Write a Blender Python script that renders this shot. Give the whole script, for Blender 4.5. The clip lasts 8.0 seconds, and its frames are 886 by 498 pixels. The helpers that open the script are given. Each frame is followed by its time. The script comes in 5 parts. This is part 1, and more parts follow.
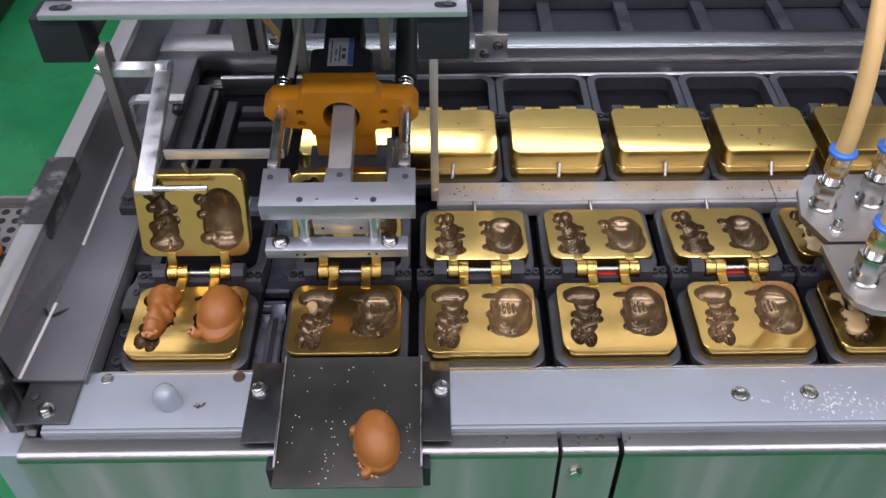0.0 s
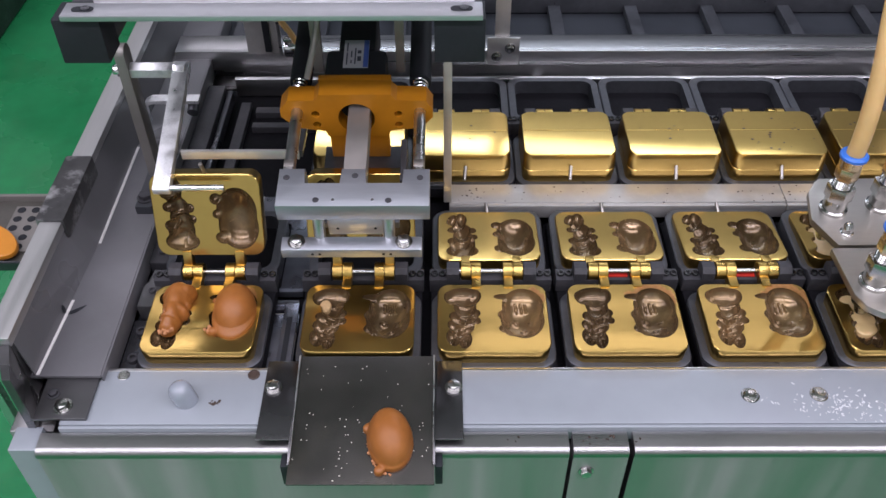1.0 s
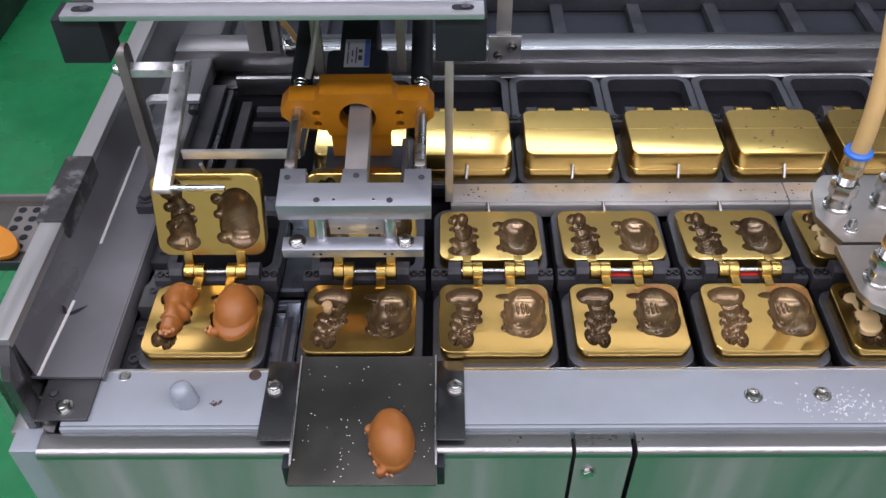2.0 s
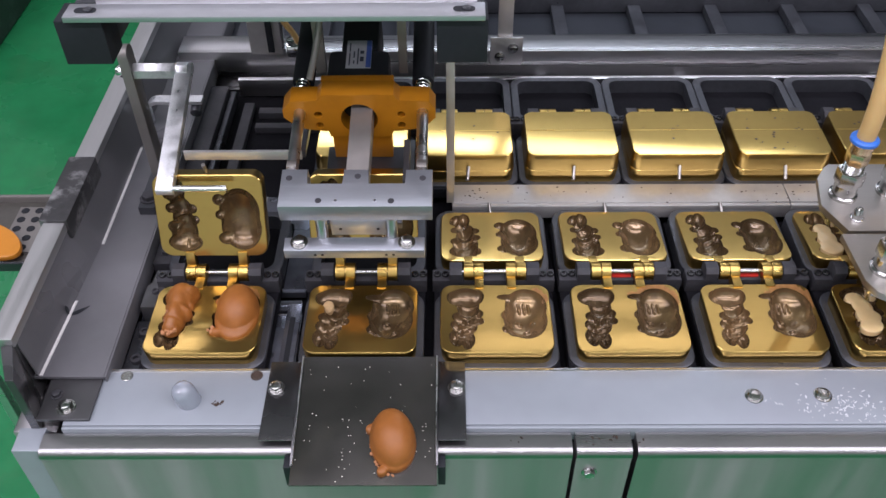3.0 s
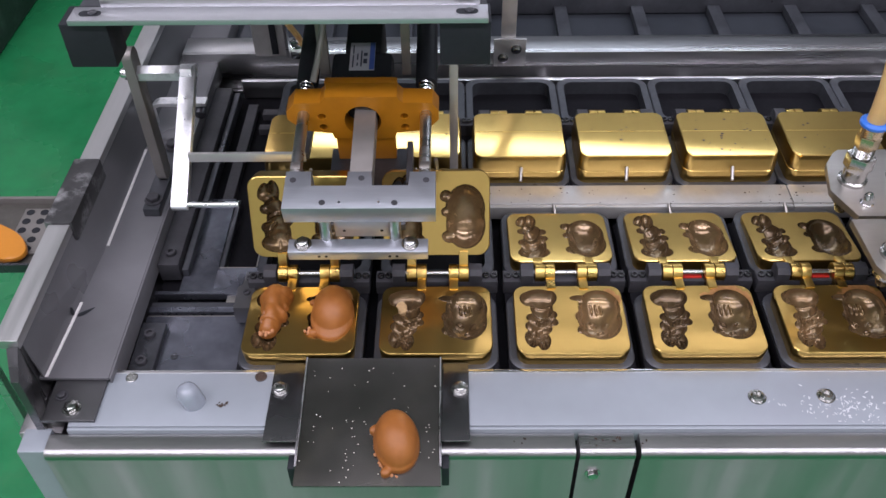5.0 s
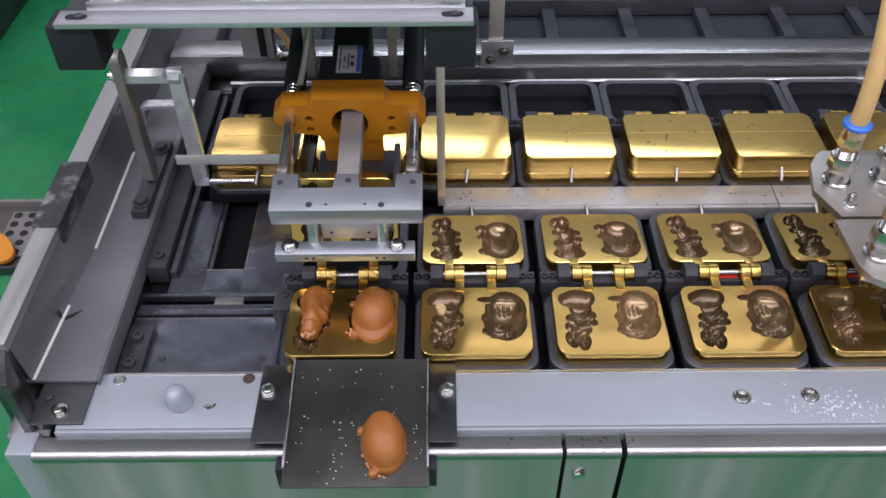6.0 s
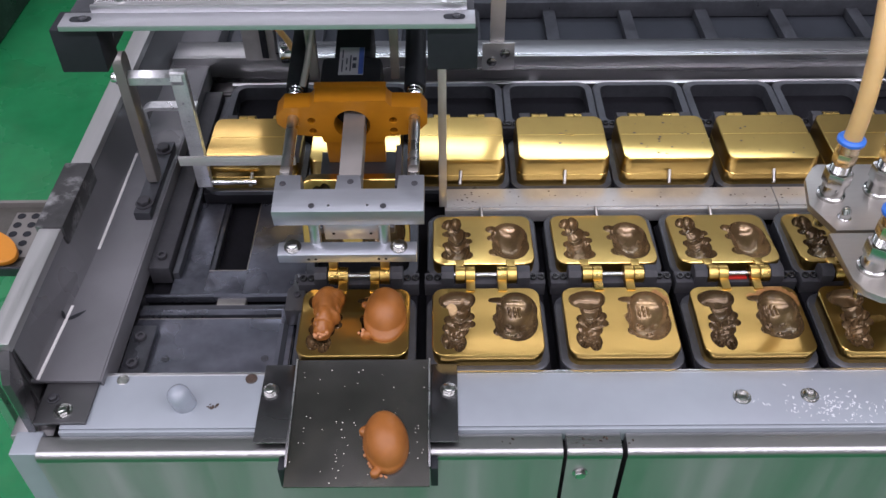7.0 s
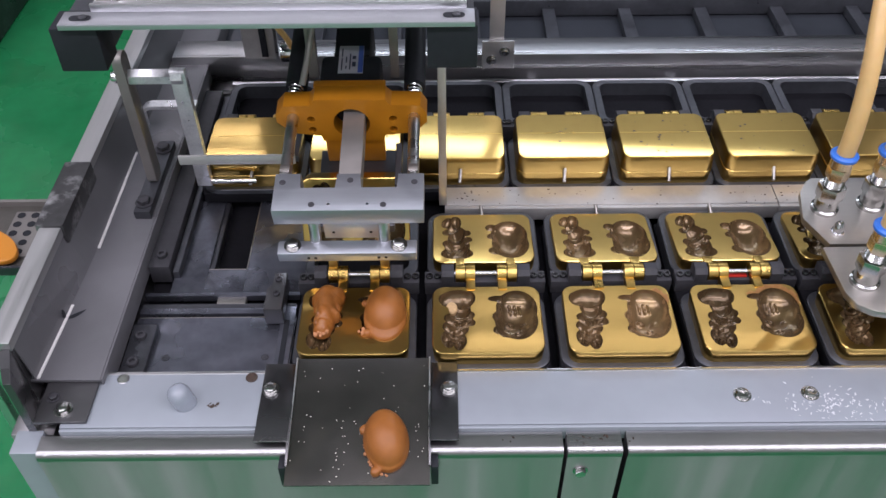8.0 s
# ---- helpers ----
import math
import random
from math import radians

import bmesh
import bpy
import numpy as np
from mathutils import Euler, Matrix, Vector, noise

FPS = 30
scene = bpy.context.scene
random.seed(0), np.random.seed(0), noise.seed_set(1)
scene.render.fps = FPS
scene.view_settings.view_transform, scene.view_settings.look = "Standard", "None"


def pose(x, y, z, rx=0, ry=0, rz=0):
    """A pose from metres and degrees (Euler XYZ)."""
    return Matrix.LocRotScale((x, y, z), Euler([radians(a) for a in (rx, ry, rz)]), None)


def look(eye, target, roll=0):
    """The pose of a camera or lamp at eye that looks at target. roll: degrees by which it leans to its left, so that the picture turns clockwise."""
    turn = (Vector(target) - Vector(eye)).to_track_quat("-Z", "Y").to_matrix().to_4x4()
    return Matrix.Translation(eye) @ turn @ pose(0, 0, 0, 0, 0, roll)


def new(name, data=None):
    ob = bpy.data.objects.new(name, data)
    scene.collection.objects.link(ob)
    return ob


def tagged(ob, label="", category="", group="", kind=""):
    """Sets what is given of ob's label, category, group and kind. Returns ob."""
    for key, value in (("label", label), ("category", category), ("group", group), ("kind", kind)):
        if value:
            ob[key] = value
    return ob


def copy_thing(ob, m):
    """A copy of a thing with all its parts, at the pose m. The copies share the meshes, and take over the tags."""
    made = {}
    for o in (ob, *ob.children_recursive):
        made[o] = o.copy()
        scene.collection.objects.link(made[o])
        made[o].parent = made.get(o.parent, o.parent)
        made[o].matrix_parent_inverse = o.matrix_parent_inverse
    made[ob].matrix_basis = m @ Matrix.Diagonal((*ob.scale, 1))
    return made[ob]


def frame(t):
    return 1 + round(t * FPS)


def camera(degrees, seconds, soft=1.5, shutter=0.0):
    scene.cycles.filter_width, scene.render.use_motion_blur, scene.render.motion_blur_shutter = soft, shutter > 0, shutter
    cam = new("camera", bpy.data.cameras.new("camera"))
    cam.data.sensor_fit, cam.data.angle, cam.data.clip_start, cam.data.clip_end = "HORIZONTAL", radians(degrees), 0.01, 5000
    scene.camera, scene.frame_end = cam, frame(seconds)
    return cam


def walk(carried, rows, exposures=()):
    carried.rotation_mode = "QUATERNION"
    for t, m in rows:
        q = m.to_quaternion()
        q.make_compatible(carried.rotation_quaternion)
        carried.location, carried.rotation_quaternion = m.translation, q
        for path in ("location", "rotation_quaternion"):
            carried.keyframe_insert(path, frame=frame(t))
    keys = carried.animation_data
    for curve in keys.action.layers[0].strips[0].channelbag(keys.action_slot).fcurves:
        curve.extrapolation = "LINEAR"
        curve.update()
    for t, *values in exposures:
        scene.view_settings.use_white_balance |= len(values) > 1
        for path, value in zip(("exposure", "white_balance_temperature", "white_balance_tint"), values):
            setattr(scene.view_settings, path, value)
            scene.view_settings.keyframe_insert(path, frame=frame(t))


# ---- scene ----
cam = camera(53.4, 8.0)
PATH = [
    (0, (0.013, -0.478, 0.59), (0.023, 0.953, -0.806), -0.3),
    (0.5, (0.008, -0.484, 0.593), (0.022, 0.953, -0.799), -0.1),
    (1, (0.006, -0.484, 0.595), (0.004, 0.95, -0.799), -0.2),
    (1.5, (0.006, -0.481, 0.594), (0.001, 0.949, -0.803), -0.4),
    (3, (0.007, -0.483, 0.595), (-0.004, 0.951, -0.8), -0.5),
    (3.5, (0.006, -0.484, 0.598), (-0.007, 0.946, -0.8), -0.7),
    (4, (0.006, -0.482, 0.597), (-0.01, 0.952, -0.797), -0.8),
    (4.5, (0.006, -0.483, 0.597), (-0.017, 0.95, -0.797), -0.8),
    (6, (0.012, -0.486, 0.6), (0.01, 0.949, -0.792), -0.5),
    (6.5, (0.01, -0.489, 0.602), (0.016, 0.95, -0.787), -0.2),
    (7, (0.011, -0.489, 0.603), (0.008, 0.948, -0.788), -0.5),
    (7.5, (0.012, -0.489, 0.603), (0.012, 0.949, -0.787), -0.5),
    (8, (0.011, -0.489, 0.603), (0.008, 0.946, -0.791), -0.6),
]
walk(cam, [(t, look(eye, target, roll)) for t, eye, target, roll in PATH])

# ---- light and exposure ----
world = bpy.data.worlds.new("hall_air")
scene.world = world
world.use_nodes = True
world.node_tree.nodes["Background"].inputs["Color"].default_value = (0.80, 0.88, 1.0, 1)
world.node_tree.nodes["Background"].inputs["Strength"].default_value = 0.045
scene.view_settings.exposure = 0.0



def ceiling_tube(y, power, width, tint=(0.930, 0.864, 1.0)):
    """A continuous row of ceiling tubes across the hall."""
    data = bpy.data.lights.new("ceiling_tube", "AREA")
    data.shape, data.size, data.size_y = "RECTANGLE", 7.1, width
    data.energy, data.color = power, tint
    ob = new("ceiling_tube", data)
    ob.matrix_basis = pose(-0.1, y, 2.45)
    return ob


for row_y, row_power, row_width in ((-2.7, 78, 0.16), (-1.15, 115, 0.25), (-0.05, 82, 0.50), (2.05, 8, 0.05), (2.27, 6, 0.05), (3.36, 16, 0.06), (3.58, 12, 0.06), (4.40, 11, 0.06), (4.75, 11, 0.06)):
    ceiling_tube(row_y, row_power, row_width)

# the lamp strip under the hood, whose glow reaches the picture's upper edge
data = bpy.data.lights.new("hood_lamp", "AREA")
data.shape, data.size, data.size_y, data.energy, data.color = "RECTANGLE", 0.95, 0.03, 1.25, (0.76, 0.85, 1.0)
hood_lamp = new("hood_lamp", data)
hood_lamp.matrix_basis = look((0.15, 0.78, 0.42), (0.13, 0.57, 0.0))

# ---- materials ----


def material(name, colour, rough=0.5, metal=0.0, vary=0.12, scale=30.0, bump=0.0, bump_scale=200.0, stretch=(1, 1, 1),
             rough_vary=0.12, coat=0.0, stain=None, stain_scale=8.0, stain_amount=0.4, aniso=0.0, emission=0.0, transmission=0.0, subsurface=0.0, spec=0.5, arcs=None, satin=0.0, lots=0.0):
    """A procedural surface: base colour with variation at two scales, roughness wear, fine relief."""
    m = bpy.data.materials.new(name)
    m.use_nodes = True
    n, l = m.node_tree.nodes, m.node_tree.links
    b = n["Principled BSDF"]
    b.inputs["Roughness"].default_value, b.inputs["Metallic"].default_value = rough, metal
    b.inputs["Specular IOR Level"].default_value = spec
    b.inputs["Coat Weight"].default_value = coat
    b.inputs["Transmission Weight"].default_value = transmission
    b.inputs["Anisotropic"].default_value = aniso
    b.inputs["Subsurface Weight"].default_value = subsurface
    b.inputs["Subsurface Radius"].default_value = (0.004, 0.002, 0.001)
    co = n.new("ShaderNodeTexCoord")
    mp = n.new("ShaderNodeMapping")
    mp.inputs["Scale"].default_value = stretch
    info = n.new("ShaderNodeObjectInfo")
    shift = n.new("ShaderNodeVectorMath")
    shift.operation = "SCALE"
    shift.inputs[0].default_value = (3.1, 1.7, 2.3)
    l.new(info.outputs["Random"], shift.inputs["Scale"])
    l.new(shift.outputs["Vector"], mp.inputs["Location"])
    l.new(co.outputs["Object"], mp.inputs["Vector"])
    fine = n.new("ShaderNodeTexNoise")
    fine.inputs["Scale"].default_value, fine.inputs["Detail"].default_value = scale * 6, 6
    wide = n.new("ShaderNodeTexNoise")
    wide.inputs["Scale"].default_value, wide.inputs["Detail"].default_value = scale, 4
    for t in (fine, wide):
        l.new(mp.outputs["Vector"], t.inputs["Vector"])
    both = n.new("ShaderNodeMath")
    both.operation = "ADD"
    l.new(fine.outputs["Fac"], both.inputs[0])
    l.new(wide.outputs["Fac"], both.inputs[1])
    ramp = n.new("ShaderNodeMapRange")
    ramp.inputs["From Min"].default_value, ramp.inputs["From Max"].default_value = 0.6, 1.4
    ramp.inputs["To Min"].default_value, ramp.inputs["To Max"].default_value = 1 - vary, 1 + vary
    l.new(both.outputs["Value"], ramp.inputs["Value"])
    mul = n.new("ShaderNodeVectorMath")
    mul.operation = "SCALE"
    mul.inputs[0].default_value = colour
    l.new(ramp.outputs["Result"], mul.inputs["Scale"])
    out = mul.outputs["Vector"]
    if lots:
        # pieces of one kind that differ from one another
        spread = n.new("ShaderNodeMapRange")
        spread.inputs["To Min"].default_value, spread.inputs["To Max"].default_value = 1 - lots, 1 + lots
        l.new(info.outputs["Random"], spread.inputs["Value"])
        tone = n.new("ShaderNodeVectorMath")
        tone.operation = "SCALE"
        l.new(out, tone.inputs[0])
        l.new(spread.outputs["Result"], tone.inputs["Scale"])
        out = tone.outputs["Vector"]
    if stain:
        spot = n.new("ShaderNodeTexNoise")
        spot.inputs["Scale"].default_value, spot.inputs["Detail"].default_value, spot.inputs["Roughness"].default_value = stain_scale, 8, 0.65
        l.new(co.outputs["Object"], spot.inputs["Vector"])
        cut = n.new("ShaderNodeMapRange")
        cut.inputs["From Min"].default_value, cut.inputs["From Max"].default_value = 0.52, 0.72
        cut.inputs["To Max"].default_value = stain_amount
        l.new(spot.outputs["Fac"], cut.inputs["Value"])
        mix = n.new("ShaderNodeMix")
        mix.data_type = "RGBA"
        l.new(cut.outputs["Result"], mix.inputs["Factor"])
        l.new(out, mix.inputs["A"])
        mix.inputs["B"].default_value = (*stain, 1)
        out = mix.outputs["Result"]
    l.new(out, b.inputs["Base Color"])
    rr = n.new("ShaderNodeMapRange")
    rr.inputs["From Min"].default_value, rr.inputs["From Max"].default_value = 0.3, 0.7
    rr.inputs["To Min"].default_value, rr.inputs["To Max"].default_value = max(0.02, rough - rough_vary * rough), min(1, rough + rough_vary * rough)
    l.new(wide.outputs["Fac"], rr.inputs["Value"])
    l.new(rr.outputs["Result"], b.inputs["Roughness"])
    if bump:
        grain = n.new("ShaderNodeTexNoise")
        grain.inputs["Scale"].default_value, grain.inputs["Detail"].default_value = bump_scale, 5
        l.new(mp.outputs["Vector"], grain.inputs["Vector"])
        bp = n.new("ShaderNodeBump")
        bp.inputs["Strength"].default_value, bp.inputs["Distance"].default_value = bump, 0.0006
        l.new(grain.outputs["Fac"], bp.inputs["Height"])
        l.new(bp.outputs["Normal"], b.inputs["Normal"])
    if aniso and not arcs:
        grain_way = n.new("ShaderNodeTangent")
        grain_way.direction_type, grain_way.axis = "RADIAL", "Z"
        l.new(grain_way.outputs["Tangent"], b.inputs["Tangent"])
        b.inputs["Anisotropic Rotation"].default_value = 0.25
    if arcs:
        reach = n.new("ShaderNodeVectorMath")
        reach.operation = "SUBTRACT"
        reach.inputs[1].default_value = arcs
        l.new(co.outputs["Object"], reach.inputs[0])
        sway = n.new("ShaderNodeVectorMath")
        sway.operation = "MULTIPLY_ADD"
        sway.inputs[1].default_value = (0.06, 0.14, 0)
        l.new(info.outputs["Random"], sway.inputs[0])
        l.new(reach.outputs["Vector"], sway.inputs[2])
        l.new(sway.outputs["Vector"], b.inputs["Tangent"])
    if satin:
        # milled metal: a dull lobe under the sharp grain
        dull = n.new("ShaderNodeBsdfPrincipled")
        dull.inputs["Roughness"].default_value, dull.inputs["Metallic"].default_value = satin, metal
        l.new(out, dull.inputs["Base Color"])
        join = n.new("ShaderNodeMixShader")
        join.inputs["Fac"].default_value = 0.42
        l.new(b.outputs["BSDF"], join.inputs[1])
        l.new(dull.outputs["BSDF"], join.inputs[2])
        l.new(join.outputs["Shader"], n["Material Output"].inputs["Surface"])
    if emission:
        b.inputs["Emission Color"].default_value, b.inputs["Emission Strength"].default_value = (*colour, 1), emission
    return m


BRASS = material("brass", (0.580, 0.395, 0.124), 0.095, 1, 0.025, 14, 0.02, 70, (0.3, 8, 1), 0.08, stain=(0.44, 0.28, 0.09), stain_scale=42, stain_amount=0.25, aniso=0.9, arcs=(-0.16, -0.03, 0), satin=0.36)
BRASS_SIDE = material("brass_side", (0.60, 0.41, 0.125), 0.30, 1, 0.06, 20, 0.06, 90, (1, 1, 3), 0.2, stain=(0.32, 0.18, 0.05), stain_scale=50, stain_amount=0.3)
COATING = material("seasoned_cavity_coating", (0.150, 0.096, 0.046), 0.22, 0.6, 0.18, 60, 0.05, 300, rough_vary=0.35, coat=0.3, stain=(0.40, 0.28, 0.12), stain_scale=26, stain_amount=0.6, lots=0.4)
STEEL = material("brushed_stainless", (0.58, 0.58, 0.59), 0.30, 1, 0.05, 10, 0.03, 60, (0.25, 8, 8), 0.25)
SATIN = material("satin_stainless", (0.47, 0.47, 0.47), 0.45, 0.9, 0.06, 10, 0.04, 120, (6, 0.3, 6), 0.25)
EDGE_STEEL = material("polished_fold", (0.33, 0.33, 0.33), 0.30, 1, 0.05, 6, 0.01, 60, (0.3, 8, 8), 0.12, stain=(0.20, 0.20, 0.20), stain_scale=6, stain_amount=0.5)
STEEL_PANEL = material("stainless_panel", (0.39, 0.38, 0.39), 0.40, 1, 0.04, 5, 0.012, 50, (5, 5, 0.3), 0.25, aniso=0.8)
CHROME = material("polished_steel", (0.70, 0.70, 0.71), 0.10, 1, 0.04, 40, rough_vary=0.3)
ZINC = material("galvanised_steel", (0.78, 0.79, 0.81), 0.40, 0.85, 0.10, 90, 0.12, 300, rough_vary=0.4, stain=(0.50, 0.52, 0.55), stain_scale=110, stain_amount=0.8)
BRIGHT_BAR = material("satin_steel_bar", (0.41, 0.39, 0.365), 0.40, 1, 0.06, 30, 0.15, 120, (0.3, 6, 6))
RAIL = material("satin_grey_rail", (0.282, 0.312, 0.345), 0.40, 0.25, 0.05, 9, 0.06, 300, rough_vary=0.25, stain=(0.27, 0.285, 0.325), stain_scale=5, stain_amount=0.5)
BEAM_ALU = material("bright_aluminium", (0.46, 0.47, 0.50), 0.36, 0.8, 0.05, 18, 0.08, 150, (0.4, 6, 1), stain=(0.38, 0.39, 0.42), stain_scale=12, stain_amount=0.5)
ALU = material("machined_aluminium", (0.355, 0.375, 0.41), 0.38, 0.8, 0.06, 20, 0.1, 150, (0.4, 6, 1), stain=(0.38, 0.39, 0.43), stain_scale=14, stain_amount=0.5)
ALU_DULL = material("dull_aluminium", (0.55, 0.54, 0.53), 0.45, 0.7, 0.08, 18, 0.15, 120, rough_vary=0.3, stain=(0.30, 0.28, 0.26), stain_scale=14, stain_amount=0.35)
DARK_STEEL = material("blackened_steel", (0.070, 0.073, 0.083), 0.34, 0.7, 0.2, 12, 0.2, 120, rough_vary=0.4, stain=(0.24, 0.25, 0.28), stain_scale=11, stain_amount=0.4)
PLATE_STEEL = material("worn_steel_plate", (0.135, 0.143, 0.172), 0.30, 0.8, 0.25, 12, 0.12, 130, rough_vary=0.6, stain=(0.030, 0.030, 0.038), stain_scale=11, stain_amount=0.9)
LEDGE_STEEL = material("dull_ledge_steel", (0.140, 0.140, 0.150), 0.36, 0.25, 0.08, 6, 0.05, 90, rough_vary=0.3, stain=(0.105, 0.105, 0.112), stain_scale=7, stain_amount=0.6)
POST_STEEL = material("dull_post_steel", (0.235, 0.222, 0.21), 0.42, 0.5, 0.08, 14, 0.1, 120, rough_vary=0.3)
SHIELD = material("milled_plate", (0.62, 0.64, 0.69), 0.36, 0.35, 0.06, 20, 0.06, 150)
SIDE_SHEET = material("oiled_side_sheet", (0.115, 0.115, 0.12), 0.32, 0.75, 0.1, 8, 0.06, 60, rough_vary=0.3)
CHUTE_STEEL = material("dull_chute_steel", (0.085, 0.082, 0.076), 0.21, 0.8, 0.16, 9, 0.08, 80, rough_vary=0.45, stain=(0.12, 0.11, 0.09), stain_scale=24, stain_amount=0.5)
BLACK_METAL = material("black_oxide", (0.038, 0.038, 0.043), 0.46, 0, 0.25, 40, 0.2, 200, rough_vary=0.3, spec=0.3)
BLACK = material("black_plastic", (0.017, 0.019, 0.023), 0.55, 0, 0.15, 30, 0.08, 300, spec=0.22)
# black plates, with the shade of the deep slots and seats put into the colour
RECESS_BLACK = material("recess_black_plate", (0.008, 0.008, 0.010), 0.70, 0, 0.3, 40, 0.2, 200, spec=0.08)
RIM = material("dark_cast_rim", (0.064, 0.068, 0.078), 0.42, 0.5, 0.2, 25, 0.2, 150, rough_vary=0.35)
ORANGE = material("orange_anodised", (0.50, 0.195, 0.008), 0.42, 0.25, 0.08, 16, 0.06, 300, coat=0.1, stain=(0.40, 0.145, 0.010), stain_scale=30, stain_amount=0.4)
CAKE = material("baked_cake_crust", (0.270, 0.096, 0.020), 0.46, 0, 0.16, 22, 0.22, 420, rough_vary=0.25, stain=(0.32, 0.130, 0.034), stain_scale=40, stain_amount=0.45, subsurface=0.02, spec=0.4)
WORN = material("worn_black_steel", (0.060, 0.060, 0.062), 0.38, 0.6, 0.3, 18, 0.3, 120, rough_vary=0.4, stain=(0.52, 0.52, 0.53), stain_scale=34, stain_amount=0.75)
# pale colour for the bright line of the ledge fold
PALE = material("pale_fold_glint", (0.62, 0.61, 0.60), 0.5, 0, 0.06, 30)
TRAY = material("soiled_tray_steel", (0.10, 0.095, 0.085), 0.5, 0.4, 0.25, 20, 0.2, 120)
# glint colour for the sparkle on the rail
SPARKLE = material("pale_sparkle", (0.60, 0.62, 0.66), 0.06, 0, 0.05, 50, coat=1.0)
FLANGE = material("dull_flange_steel", (0.100, 0.100, 0.104), 0.22, 0.9, 0.15, 14, 0.05, 120, rough_vary=0.3, stain=(0.17, 0.165, 0.16), stain_scale=30, stain_amount=0.5)
PALE_CRUMB = material("dry_pale_crumb", (0.74, 0.70, 0.63), 0.7, 0, 0.2, 60, 0.6, 300)
TORN = material("torn_cake_crumb", (0.40, 0.185, 0.085), 0.7, 0, 0.25, 60, 0.8, 300, spec=0.3)
CRUMB = material("torn_cake_edge", (0.50, 0.34, 0.17), 0.7, 0, 0.25, 60, 0.8, 300)
BATTER = material("wet_batter", (0.74, 0.54, 0.27), 0.32, 0, 0.05, 30, 0.10, 120, coat=0.15, subsurface=0.1)
SOIL = material("dried_dark_batter", (0.045, 0.028, 0.020), 0.6, 0, 0.3, 60, 0.4, 240)
COPPERY = material("coppery_residue", (0.34, 0.165, 0.055), 0.42, 0.5, 0.35, 60, 0.3, 240, stain=(0.20, 0.085, 0.025), stain_scale=90, stain_amount=0.8)
BURNT = material("baked_on_residue", (0.26, 0.11, 0.045), 0.6, 0.1, 0.35, 50, 0.5, 240)
HOSE = material("silicone_hose", (0.66, 0.44, 0.19), 0.34, 0, 0.08, 14, 0.06, 80, subsurface=0.2)
BLUE = material("blue_plastic_collar", (0.03, 0.16, 0.62), 0.35, 0, 0.06, 40)
FITTING = material("nickel_brass_fitting", (0.62, 0.50, 0.34), 0.24, 1, 0.08, 40)
NUT = material("nickel_plated_nut", (0.44, 0.44, 0.43), 0.20, 1, 0.06, 50)
STICKER = material("white_label", (0.40, 0.41, 0.45), 0.5, 0, 0.06, 60)
INK = material("label_ink", (0.03, 0.035, 0.06), 0.5)
INK_BLUE = material("label_blue", (0.05, 0.10, 0.35), 0.5)
RED = material("red_sleeve", (0.42, 0.02, 0.012), 0.4)
KNOB = material("milky_plastic", (0.52, 0.57, 0.64), 0.20, 0, 0.06, 30, coat=0.4, transmission=0.60)
GREEN = material("green_epoxy_floor", (0.020, 0.240, 0.085), 0.30, 0, 0.22, 3.0, 0.25, 30, rough_vary=0.4, stain=(0.05, 0.21, 0.085), stain_scale=5, stain_amount=0.6)
WALL = material("painted_wall", (0.58, 0.59, 0.60), 0.7, 0, 0.04, 2, 0.1, 60)
# unseen south wall: white so that it brightens the upright lids
BOUNCE_WALL = material("bounce_wall_paint", (0.80, 0.80, 0.79), 0.7, 0, 0.04, 2, 0.1, 60)
# unseen north wall: darkened to dim its reflection in the flat lids
LOW_BOUNCE_WALL = material("low_bounce_wall_sheet", (0.26, 0.27, 0.28), 0.7, 0, 0.05, 2, 0.1, 60)
ROOF = material("light_roof_sheet", (0.36, 0.36, 0.365), 0.7, 0, 0.10, 2, 0.1, 60)
ORANGE_PLASTIC = material("orange_plastic", (0.52, 0.20, 0.02), 0.4, 0, 0.05, 40)
CABLE = material("grey_cable", (0.60, 0.62, 0.64), 0.45)
HOOD = material("dark_hood_sheet", (0.030, 0.034, 0.042), 0.45, 0.3, 0.15, 8, 0.1, 60)

# ---- mesh kit ----


def part(name, bm, mat, parent=None, label="", smooth=True, at=None):
    me = bpy.data.meshes.new(name)
    bmesh.ops.recalc_face_normals(bm, faces=bm.faces[:])
    bm.to_mesh(me)
    bm.free()
    me.materials.append(mat)
    ob = new(name, me)
    if smooth:
        me.shade_smooth()
        me.set_sharp_from_angle(angle=radians(32))
    if parent is not None:
        ob.parent = parent
    if at is not None:
        ob.matrix_basis = at
    if label:
        ob["label"] = label
    return ob


def thing(name, label, category, group="", at=None, kind=""):
    ob = new(name)
    ob.empty_display_size = 0.02
    if at is not None:
        ob.matrix_basis = at
    return tagged(ob, label, category, group, kind)


def single(name, bm, mat, label, category, group="", kind="", at=None, smooth=True):
    return tagged(part(name, bm, mat, None, "", smooth, at), label, category, group, kind)


